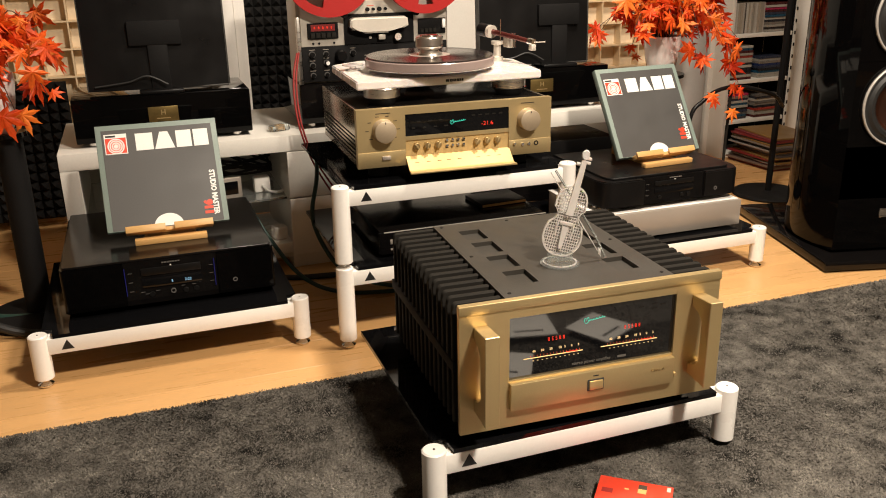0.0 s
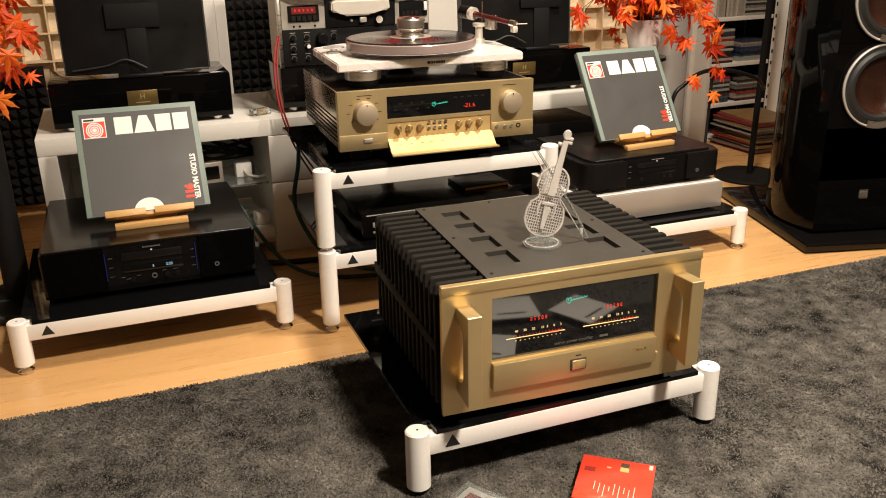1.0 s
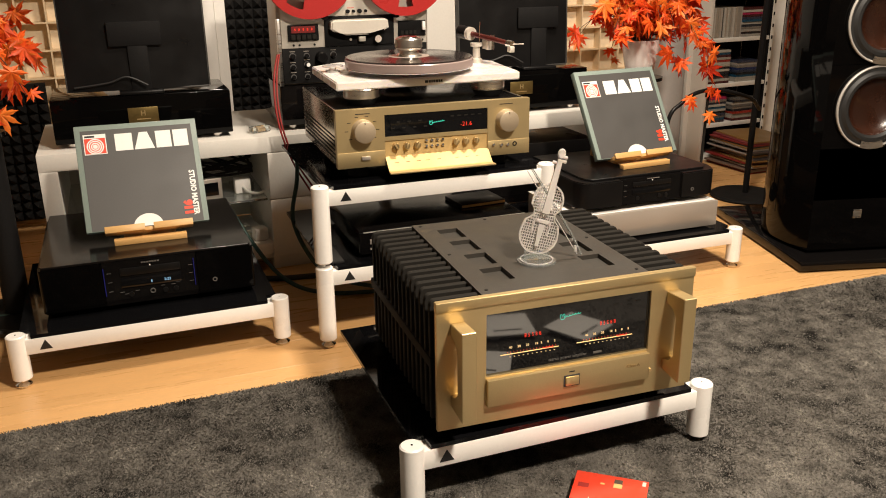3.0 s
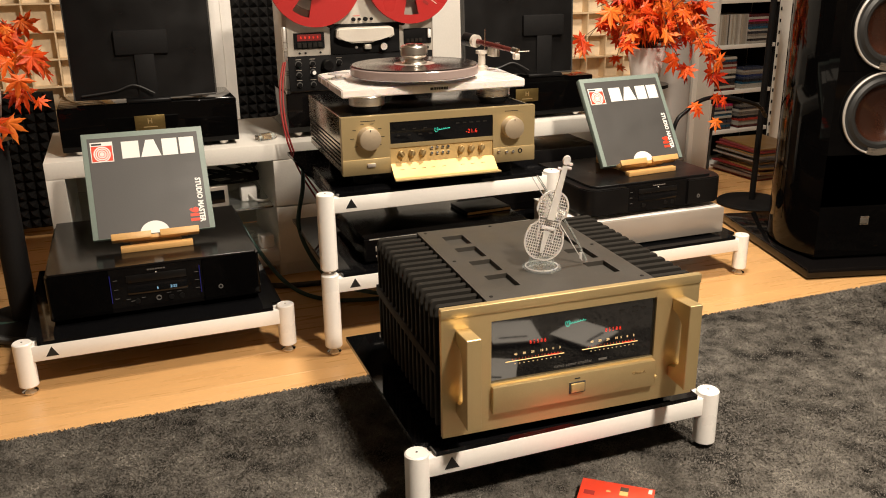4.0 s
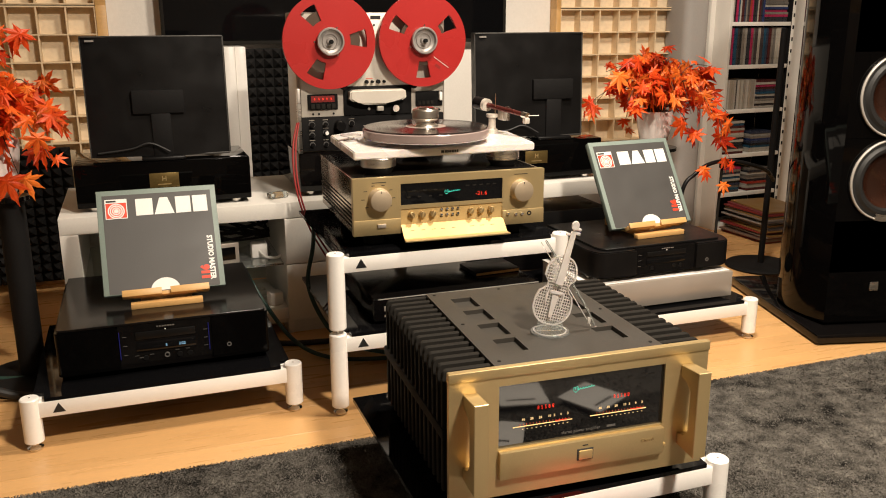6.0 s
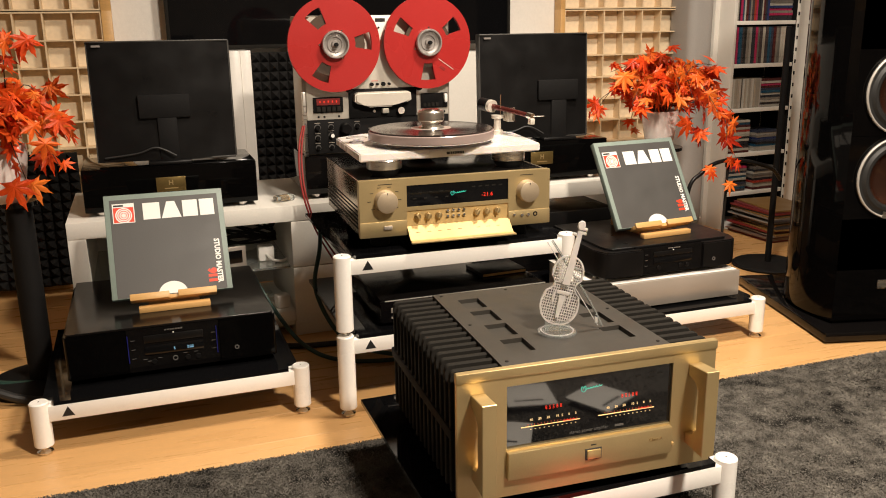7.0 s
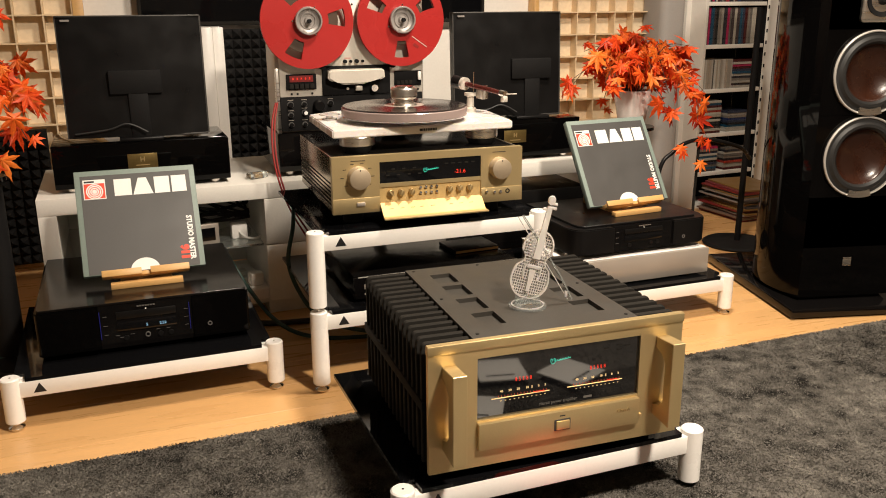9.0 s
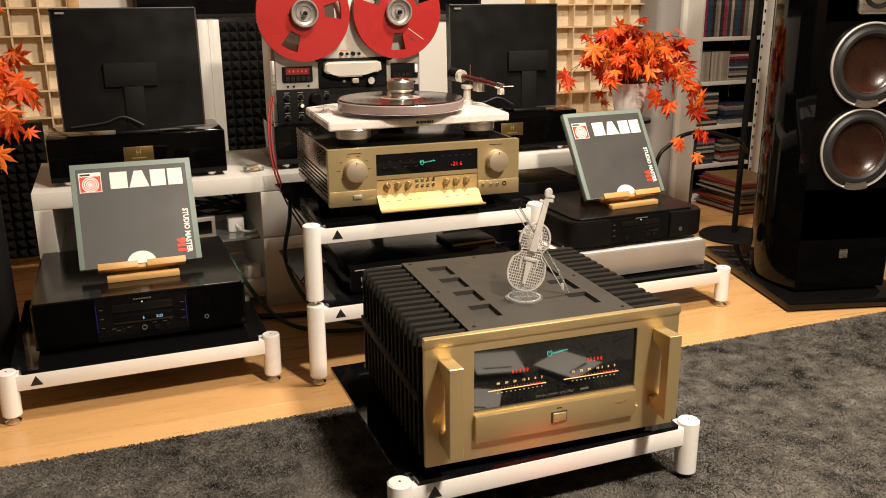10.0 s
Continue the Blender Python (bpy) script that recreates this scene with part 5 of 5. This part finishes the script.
# magazines piled on the floor by the shelf
# Paper tones are lowered to stand for the shade on the pile.
mags = mesh_of("magazine", bx(BM(), 0, 0, 0, 0.20, 0.27, 0.0062, 0.0006, 1), mat("magazine_paper", (0.5, 0.4, 0.3), 0.4, ramp=[(0.221, 0.189, 0.163), (0.195, 0.019, 0.019), (0.052, 0.046, 0.039), (0.163, 0.104, 0.078), (0.273, 0.247, 0.221), (0.182, 0.033, 0.039), (0.234, 0.130, 0.039), (0.078, 0.065, 0.065)], var=0.1))
random.seed(5)
for px, cnt in ((1.985, 21),):
    for k in range(cnt):
        o = new("magazine", mags)
        o.matrix_world = pose(px + random.uniform(-0.010, 0.010), 1.615 + random.uniform(-0.012, 0.012), 0.0005 + k * 0.0064, 0, 0, random.uniform(-5, 5))
        tagged(o, "magazine lying in a pile on the floor", "magazine", "piled magazines")


# ---- floor-standing loudspeaker ----
def loudspeaker():
    s = thing("loudspeaker", 1.35, 0.64, 0, -14, "tall black gloss loudspeaker with brown cones on a plinth", "loudspeaker")
    part("plinth", bx(BM(), 0, 0, 0.006, 0.40, 0.58, 0.034, 0.004), M_PIANO, s, "flat black plinth")
    for u, v in ((0.03, 0.03), (0.37, 0.03), (0.03, 0.55), (0.37, 0.55)):
        part("spike", cyl(BM(), (u, v, 0), 0.012, 0.008), M_CHROME, s)
    x0, x1, y0, zb, zt = 0.054, 0.336, 0.070, 0.045, 1.24
    xc = (x0 + x1) / 2
    out = [(x0, y0)] + [(xc - (xc - x0) * (1 + 0.36 * math.sin(t * math.pi)) * (1 - 0.72 * t ** 2.3), y0 + 0.46 * t) for t in [k / 14 for k in range(1, 15)]]
    out = out + [(2 * xc - u, v) for u, v in reversed(out)]
    yb = y0 + 0.46 / 14
    cab = part("cabinet", prism(BM(), [o for o in out if o[1] > y0 + 0.001], zb, zt, "xy"), M_CABINET, s, "curved piano-black cabinet")
    # front baffle with two round openings, its edge running back to the cabinet
    bm = BM()
    hx, xw = (x1 - x0) / 2, xc - out[1][0]
    rows_z = [zb, 0.464 - 0.117, 0.464 + 0.117, 0.699 - 0.117, 0.699 + 0.117, zt]
    for k in (0, 2, 4):
        quad = [(x0, rows_z[k]), (x1, rows_z[k]), (x1, rows_z[k + 1]), (x0, rows_z[k + 1])]
        bm.faces.new([bm.verts.new((u, y0, z)) for u, z in quad])
    for zc in (0.464, 0.699):
        ring = []
        for k in range(64):
            ca, sa = math.cos(k * math.pi / 32), math.sin(k * math.pi / 32)
            q = max(abs(ca), abs(sa))
            ring.append((bm.verts.new((xc + hx * ca / q, y0, zc + 0.117 * sa / q)), bm.verts.new((xc + 0.100 * ca, y0, zc + 0.100 * sa))))
        for k in range(64):
            (a0, b0), (a1, b1) = ring[k], ring[(k + 1) % 64]
            bm.faces.new([a0, a1, b1, b0])
    for sx in (-1, 1):
        bm.faces.new([bm.verts.new(c) for c in ((xc + sx * hx, y0, zb), (xc + sx * xw, yb, zb), (xc + sx * xw, yb, zt), (xc + sx * hx, y0, zt))])
    for z in (zb, zt):
        bm.faces.new([bm.verts.new(c) for c in ((x0, y0, z), (x1, y0, z), (xc + xw, yb, z), (xc - xw, yb, z))])
    bmesh.ops.remove_doubles(bm, verts=bm.verts[:], dist=1e-5)
    bmesh.ops.recalc_face_normals(bm, faces=bm.faces[:])
    part("baffle", bm, M_CABINET, s, "gloss black front baffle")
    part("base_step", prism(BM(), [(xc + (u - xc) * 0.9, y0 + 0.02 + (v - y0) * 0.92) for u, v in out], 0.034, 0.046, "xy"), M_MATT, s)
    for z, r in ((0.464, 0.116), (0.699, 0.116)):
        y0 = 0.070 - 0.0065
        part("driver_rim", lathe(BM(), [(r + 0.001, 0.0), (r + 0.0005, 0.0065), (r - 0.01, 0.007)], 64, (xc, 0.070, z), "-y"), M_BLACK, s)
        wf = part("woofer", lathe(BM(), [(r, 0.0), (r, 0.005), (r - 0.002, 0.007), (r - 0.005, 0.006), (r - 0.006, 0.002)], 64, (xc, y0, z), "-y"), M_RING, s, "metal driver ring")
        part("surround", lathe(BM(), [(r - 0.006, 0.002), (r - 0.014, 0.003), (r - 0.022, 0.010), (r - 0.030, 0.010), (r - 0.037, 0.003)], 64, (xc, y0, z), "-y"), M_RUBBER, wf, "rubber surround")
        part("cone", lathe(BM(), [(r - 0.036, 0.003)] + [(0.080 * math.sin(t), 0.003 - 0.033 * (math.cos(t) ** 1.3)) for t in [math.pi / 2 * (1 - k / 14) for k in range(1, 14)]] + [(0.0, -0.030)], 64, (xc, y0, z), "-y"), M_CONE, wf, "brown wood-fibre cone")
        bm = BM()
        a0, a1 = radians(252), radians(288)
        o = [(xc + (r + 0.001) * math.cos(a0 + (a1 - a0) * k / 10), z + (r + 0.001) * math.sin(a0 + (a1 - a0) * k / 10)) for k in range(11)] + [(xc + (r - 0.018) * math.cos(a1 - (a1 - a0) * k / 10), z + (r - 0.018) * math.sin(a1 - (a1 - a0) * k / 10)) for k in range(11)]
        part("ring_plate", prism(bm, o, y0 - 0.0105, y0 - 0.006), M_ALU, wf, "bright metal segment")
    y0 = 0.070
    tw = part("tweeter_plate", bx(BM(), xc - 0.056, y0 - 0.010, 0.835, xc + 0.056, y0 + 0.002, 1.03, 0.010, 3), M_ALU, s, "satin aluminium tweeter plate")
    part("tweeter", lathe(BM(), [(0.046, 0.0), (0.046, 0.004), (0.036, 0.001), (0.016, -0.006), (0.015, 0.002), (0.008, 0.008), (0, 0.009)], 48, (xc, y0 - 0.010, 0.895), "-y"), M_MATT, tw, "soft dome tweeter")
    part("ribbon", bx(BM(), xc - 0.026, y0 - 0.0115, 0.955, xc + 0.026, y0 - 0.009, 1.015), M_FIN, tw)
    wf = part("mid_driver", lathe(BM(), [(0.116, 0.0), (0.116, 0.005), (0.106, 0.006), (0.096, 0.009), (0.080, 0.003), (0.030, -0.02), (0, -0.01)], 64, (xc, y0, 1.13 + 0.02), "-y"), M_CONE, s)
    part("maker_plate", bx(BM(), xc - 0.013, y0 - 0.002, 0.138, xc + 0.013, y0 + 0.001, 0.164, 0.0008), M_ALU, s, "small metal plate")
    return s


loudspeaker()

# slim black rod on a round foot, beside the loudspeaker
rod = thing("black_stand", 1.751, 1.365, 0, 0, "slim black pole on a flat round foot", "stand")
part("foot", lathe(BM(), [(0, 0), (0.125, 0), (0.128, 0.006), (0.12, 0.012), (0, 0.016)], 48), M_MATT, rod)
part("pole", tube(BM(), [(0, 0, 0.012), (0.007, 0, 0.87)], 0.011, 16), M_MATT, rod)
stand2 = thing("chrome_stand", 1.86, 1.30, 0, 0, "thin chrome upright rods behind the loudspeaker", "stand")
part("rod", tube(BM(), [(0, 0, 0.0), (0.0, 0, 1.4)], 0.008, 14), M_SILVER, stand2)
part("foot", lathe(BM(), [(0, 0), (0.05, 0), (0.05, 0.008), (0, 0.010)], 32), M_SILVER, stand2)


# ---- vases with artificial maple branches ----
def leaf_meshes():
    """Five-lobed maple leaves, a little cupped, in two sizes."""
    out = []
    for s, cup in ((0.034, 0.25), (0.028, 0.4), (0.038, 0.15)):
        pts = []
        lobes = ((-40, 0.58), (4, 0.90), (46, 1.0), (90, 1.14), (134, 1.0), (176, 0.90), (220, 0.58))
        outline = [(-90, 0.22)]
        for k, (mid, ln) in enumerate(lobes):
            outline += [(mid - 11, ln * 0.66), (mid - 5, ln * 0.74), (mid, ln), (mid + 5, ln * 0.74), (mid + 11, ln * 0.66)]
            if k < 6:
                outline.append(((mid + lobes[k + 1][0]) / 2, 0.40 if k not in (0, 5) else 0.32))
        for ang, ln in outline:
            a = radians(ang)
            rad = ln * s
            pts.append((rad * math.cos(a), rad * math.sin(a) + 0.3 * s, -cup * s * ln * ln * (0.35 + 0.3 * math.cos(3 * a))))
        bm = BM()
        c = bm.verts.new((0, 0.3 * s, 0.004))
        vs = [bm.verts.new(p) for p in pts]
        for k in range(len(vs)):
            bm.faces.new([c, vs[k], vs[(k + 1) % len(vs)]])
        bmesh.ops.solidify(bm, geom=bm.faces[:], thickness=0.0006)
        out.append(mesh_of("leaf", bm, M_LEAF, smooth=False))
    return out


LEAVES = leaf_meshes()


def maple(x, y, z, seed, n_twigs, spread, height, droop, vase_h, extra=(), size=1.0):
    v = thing("vase", x, y, z, 0, "tall white ceramic vase", "vase", "white vases")
    part("body", lathe(BM(), [(0, 0), (0.042, 0), (0.048, 0.01), (0.058, vase_h * 0.45), (0.066, vase_h * 0.85), (0.064, vase_h), (0.058, vase_h), (0.058, vase_h * 0.85), (0.045, 0.03), (0, 0.02)], 48), M_VASE, v)
    p = thing("maple_branches", x, y, z + 0.022, 0, "bunch of artificial orange-red maple branches in a vase", "plant", "maple bunches")
    random.seed(seed)
    ends = []
    for k in range(n_twigs):
        a = 2 * math.pi * (k + random.random() * 0.7) / n_twigs
        rr = spread * random.uniform(0.35, 1.0)
        hh = height * random.uniform(0.35, 1.0) * (1 - 0.45 * (rr / spread) ** 2)
        dr = droop * random.random() * (rr / spread)
        ends.append([(0, 0, 0), (0.03 * math.cos(a), 0.03 * math.sin(a), vase_h - 0.01), (rr * 0.55 * math.cos(a), rr * 0.45 * math.sin(a), vase_h + hh * 0.9), (rr * math.cos(a), rr * 0.8 * math.sin(a), vase_h + hh - dr)])
    ends += [[(0, 0, 0), (0.03, -0.02, vase_h - 0.01)] + list(e) for e in extra]
    for q in ends:
        pts = spline(q, 7)
        part("twig", tube(BM(), pts, 0.0022, 5, 0.0010), M_TWIG, p)
        m = len(pts)
        count = random.randint(7, 9)
        for k in range(count):
            i = int(m * (0.52 + 0.48 * k / (count - 1))) - 1
            pt = pts[min(max(i, 8), m - 1)] + Vector((random.gauss(0, 0.016), random.gauss(0, 0.016), random.gauss(0, 0.014)))
            rot = Euler((radians(random.uniform(15, 100)), radians(random.uniform(-40, 40)), radians(random.uniform(-70, 70)))).to_matrix().to_4x4() @ Matrix.Rotation(radians(random.uniform(120, 240)), 4, "Z")
            part("leaf", LEAVES[random.randrange(3)], None, p, m=Matrix.Translation(pt) @ rot @ Matrix.Scale(size * random.uniform(0.85, 1.4), 4))
    return p


def plant_stand(x, y, h, r, label):
    s = thing("plant_stand", x, y, 0, 0, label, "plant stand", "plant stands")
    part("foot", lathe(BM(), [(0, 0), (0.13, 0), (0.13, 0.012), (0.03, 0.02), (0, 0.02)], 48), M_MATT, s)
    part("column", cyl(BM(), (0, 0, 0.018), r, h - 0.030), M_MATT, s)
    part("plate", cyl(BM(), (0, 0, h - 0.0125), 0.085 if r < 0.03 else r + 0.012, 0.012), M_PIANO, s)


plant_stand(1.357, 1.53, 0.452, 0.018, "slim black plant stand with a small round top")
maple(1.357, 1.53, 0.4525, 21, 28, 0.29, 0.20, 0.20, 0.130, size=1.15, extra=[[(0.16, -0.10, 0.13), (0.19, -0.13, 0.06), (0.18, -0.15, 0.0)], [(0.17, -0.06, 0.16), (0.24, -0.10, 0.10)], [(0.05, -0.10, 0.10), (0.04, -0.16, 0.02)]])
plant_stand(-0.730, 1.165, 0.487, 0.032, " black plant column on a round foot")
maple(-0.758, 1.165, 0.4875, 8, 16, 0.17, 0.27, 0.10, 0.14, size=1.12, extra=[[(0.06, -0.06, 0.20), (0.11, -0.08, 0.14), (0.14, -0.08, 0.07)], [(0.08, -0.02, 0.26), (0.15, -0.02, 0.18)], [(0.04, -0.08, 0.14), (0.07, -0.10, 0.03)]])

# a curved rod with three leaves by the loudspeaker
arc = thing("leaf_rod", 1.40, 1.27, 0, 0, "curved black rod with a few maple leaves", "rod")
part("rod", tube(BM(), spline([(-0.105, 0, 0.0), (-0.092, 0, 0.3185), (-0.04, 0.0, 0.3935), (0.027, 0.0, 0.4265), (0.12, 0.0, 0.4265), (0.247, 0.0, 0.391), (0.335, 0.05, 0.338)]), 0.007, 12), M_BLACK, arc)
part("upright", tube(BM(), [(0.076, 0.012, 0.415), (0.068, 0.012, 0.0)], 0.005, 10), M_FIN, arc)
part("clip", cyl(BM(), (0.076, 0.012, 0.405), 0.010, 0.03), M_FIN, arc)
random.seed(3)
for u, w_, z in ((-0.035, -0.03, 0.425), (-0.015, -0.03, 0.410), (0.046, -0.03, 0.449), (0.075, -0.03, 0.436), (0.055, -0.03, 0.365)):
    part("leaf", LEAVES[2], None, arc, m=Matrix.Translation((u, w_, z)) @ Euler((radians(75), radians(random.uniform(-25, 25)), radians(random.uniform(-30, 30)))).to_matrix().to_4x4() @ Matrix.Rotation(radians(random.uniform(140, 220)), 4, "Z"))


# ---- cables ----
def cable(name, pts, r, m, label):
    return solid(name, tube(BM(), spline(pts), r, 10), m, label, "cable", "loose cables")


cable("cable", [(0.012, 1.29, 0.62), (-0.008, 1.25, 0.57), (-0.018, 1.21, 0.50), (-0.012, 1.18, 0.42), (0.015, 1.155, 0.33), (0.06, 1.10, 0.24)], 0.0027, M_CABLER, "dark red cable hanging behind a rack")
cable("cable", [(0.018, 1.295, 0.62), (-0.001, 1.255, 0.56), (-0.009, 1.215, 0.49), (-0.004, 1.185, 0.42), (0.020, 1.162, 0.34), (0.07, 1.11, 0.25)], 0.0027, M_CABLER, "dark red cable hanging behind a rack")
cable("cable", [(0.03, 1.19, 0.37), (0.01, 1.12, 0.30), (-0.015, 1.08, 0.20), (0.02, 1.02, 0.10), (0.08, 0.98, 0.05), (0.2, 0.98, 0.008)], 0.006, M_CABLEG, "dark green cable hanging behind a rack")
cable("cable", [(-0.16, 1.30, 0.20), (-0.12, 1.22, 0.12), (-0.05, 1.10, 0.03), (0.05, 1.00, 0.0075), (0.25, 0.95, 0.0075)], 0.006, M_CABLEG, "dark green cable running over the floor")
cable("cable", [(-0.18, 1.22, 0.0085), (-0.06, 1.16, 0.0085), (0.05, 1.14, 0.0085), (0.3, 1.1, 0.0085)], 0.008, M_RUBBER, "thick black cable on the floor")
cable("cable", [(-1.25, 1.22, 0.16), (-1.0, 1.14, 0.12), (-0.86, 1.05, 0.06), (-0.74, 1.02, 0.013), (-0.60, 1.03, 0.012), (-0.4, 1.25, 0.0115)], 0.011, M_RUBBER, "thick black cable on the floor")
cable("cable", [(-1.3, 1.25, 0.0105), (-0.95, 1.22, 0.012), (-0.80, 1.15, 0.0105), (-0.68, 1.13, 0.0105), (-0.5, 1.10, 0.0105)], 0.010, M_CABLEG, "thick dark cable on the floor")

# ---- booklets on the rug ----
bk = thing("red_booklet", 0.2465, -0.030, 0.030, -39, "glossy red booklet lying on the grey rug", "booklet")
part("cover", bx(BM(), 0, -0.125, 0, 0.122, 0, 0.004, 0.0006), M_ORANGE, bk)
part("photo_patch", bx(BM(), 0.066, -0.034, 0.0041, 0.080, -0.012, 0.0044), M_BAMBOO, bk)
part("photo_patch", bx(BM(), 0.066, -0.022, 0.0045, 0.080, -0.010, 0.0047), M_TWIG, bk)
part("yellow_patch", bx(BM(), 0.044, -0.030, 0.0041, 0.051, -0.026, 0.0044), M_BAMBOO, bk)
part("dark_patch", bx(BM(), 0.008, -0.046, 0.0041, 0.026, -0.034, 0.0044), M_CABLER, bk)
for k in range(9):
    part("text_bar", bx(BM(), 0.030 + k * 0.008, -0.094 - 0.008 * (k % 3), 0.0041, 0.0312 + k * 0.008, -0.072 - 0.003 * (k % 4), 0.0044), M_CREAM, bk)
part("text_bar", bx(BM(), 0.112, -0.016, 0.0041, 0.118, -0.004, 0.0044), M_CREAM, bk)
jc = thing("clear_case", 0.03, -0.030, 0.028, -58, "clear plastic disc case lying on the rug", "disc case")
part("case", bx(BM(), 0, -0.142, 0, 0.125, 0, 0.010, 0.001), M_GLASS, jc)
part("inlay", bx(BM(), 0.010, -0.132, 0.003, 0.115, -0.010, 0.0045), M_PRINTW, jc, "white printed card")
part("inlay_picture", bx(BM(), 0.020, -0.115, 0.0046, 0.105, -0.022, 0.0052), M_CABLER, jc)

for bxx, byy, rz in ((0.30, -0.665, 8), (0.20, -0.50, 24), (0.43, -0.555, -32)):
    wb = thing("white_booklet", bxx, byy, 0.028, rz, "white disc booklet lying on the grey rug", "booklet", "white booklets")
    part("cover", bx(BM(), 0, 0, 0, 0.12, 0.12, 0.003, 0.0006), M_PRINTW, wb)
    part("text_bar", bx(BM(), 0.02, 0.09, 0.0031, 0.09, 0.097, 0.0034), M_PRINTB, wb)

# ---- rug ----
RX0, RX1, RY0, RY1 = -1.75, 2.55, -2.6, 0.522
rug = thing("rug", 0, 0, 0, 0, "thick dark grey shaggy rug on a wooden floor", "rug")
part("backing", bx(BM(), RX0, RY0, 0.0005, RX1, RY1, 0.012, 0.003), M_RUGBASE, rug)


def pile(name, x0, x1, y0, y1, n, length, seed):
    """Many short leaning yarn tips."""
    rs = np.random.RandomState(seed)
    px, py = rs.uniform(x0, x1, n), rs.uniform(y0, y1, n)
    swirl = np.sin(px * 7.1 + 1.3 * np.sin(py * 5.3)) + np.sin(py * 8.7 + 1.9 * np.sin(px * 4.1 + 2))
    la = 0.8 * swirl + rs.normal(0, 1.5, n)
    lean = length * (0.26 + 0.26 * rs.rand(n))
    a = la - np.pi / 2 + rs.normal(0, 0.45, n)
    wd = 0.0011 + 0.0008 * rs.rand(n)
    z0 = np.full(n, 0.011)
    tip = np.stack([px + lean * np.cos(la), py + lean * np.sin(la), z0 + length * (0.20 + 0.26 * rs.rand(n))], 1)
    tip[:, 1] = np.minimum(tip[:, 1], RY1 + 0.001)
    e = np.stack([wd * np.cos(a), wd * np.sin(a), np.zeros(n)], 1)
    b = np.stack([px, py, z0], 1)
    mid = b * 0.45 + tip * 0.55 + np.array([0, 0, 0.0012])
    co = np.concatenate([b, mid + e, tip, mid - e], 1).reshape(-1, 3)
    me = bpy.data.meshes.new(name)
    me.vertices.add(4 * n)
    me.vertices.foreach_set("co", co.ravel().astype(np.float32))
    me.loops.add(4 * n)
    me.loops.foreach_set("vertex_index", np.arange(4 * n, dtype=np.int32))
    me.polygons.add(n)
    me.polygons.foreach_set("loop_start", np.arange(0, 4 * n, 4, dtype=np.int32))
    me.update(calc_edges=True)
    me.materials.append(M_PILE)
    ob = part(name, me, None, rug, "grey yarn pile")
    return tagged(ob, kind="stuff")


pile("shag", -0.95, 2.0, -0.55, RY1, 640000, 0.0085, 1)
pile("shag", max(RX0, -1.9), min(RX1, 2.7), max(RY0, -2.0), -0.55, 150000, 0.012, 2)
pile("shag", RX0, -0.95, -0.55, RY1, 60000, 0.0095, 3)
pile("shag", 2.0, RX1, -0.55, RY1, 40000, 0.0095, 4)

# ---- floor planks ----
planks = {}
PW, PL = 0.135, 1.28
random.seed(9)
row = 0
yy = Y0
while yy < Y1 - 0.01:
    wd = min(PW, Y1 - yy)
    xx = X0 - random.uniform(0.1, 1.2)
    while xx < X1:
        a, b = max(xx, X0), min(xx + PL, X1)
        if b - a > 0.03:
            key = (round(b - a, 2), round(wd, 3))
            if key not in planks:
                planks[key] = mesh_of("plank", bx(BM(), 0.0003, 0.0003, -0.0115, key[0] - 0.0003, key[1] - 0.0003, 0.0, 0.0007, 1), M_PLANK)
            part("plank", planks[key], None, floor, m=Matrix.Translation((a, yy, 0)))
        xx += PL
    yy += PW
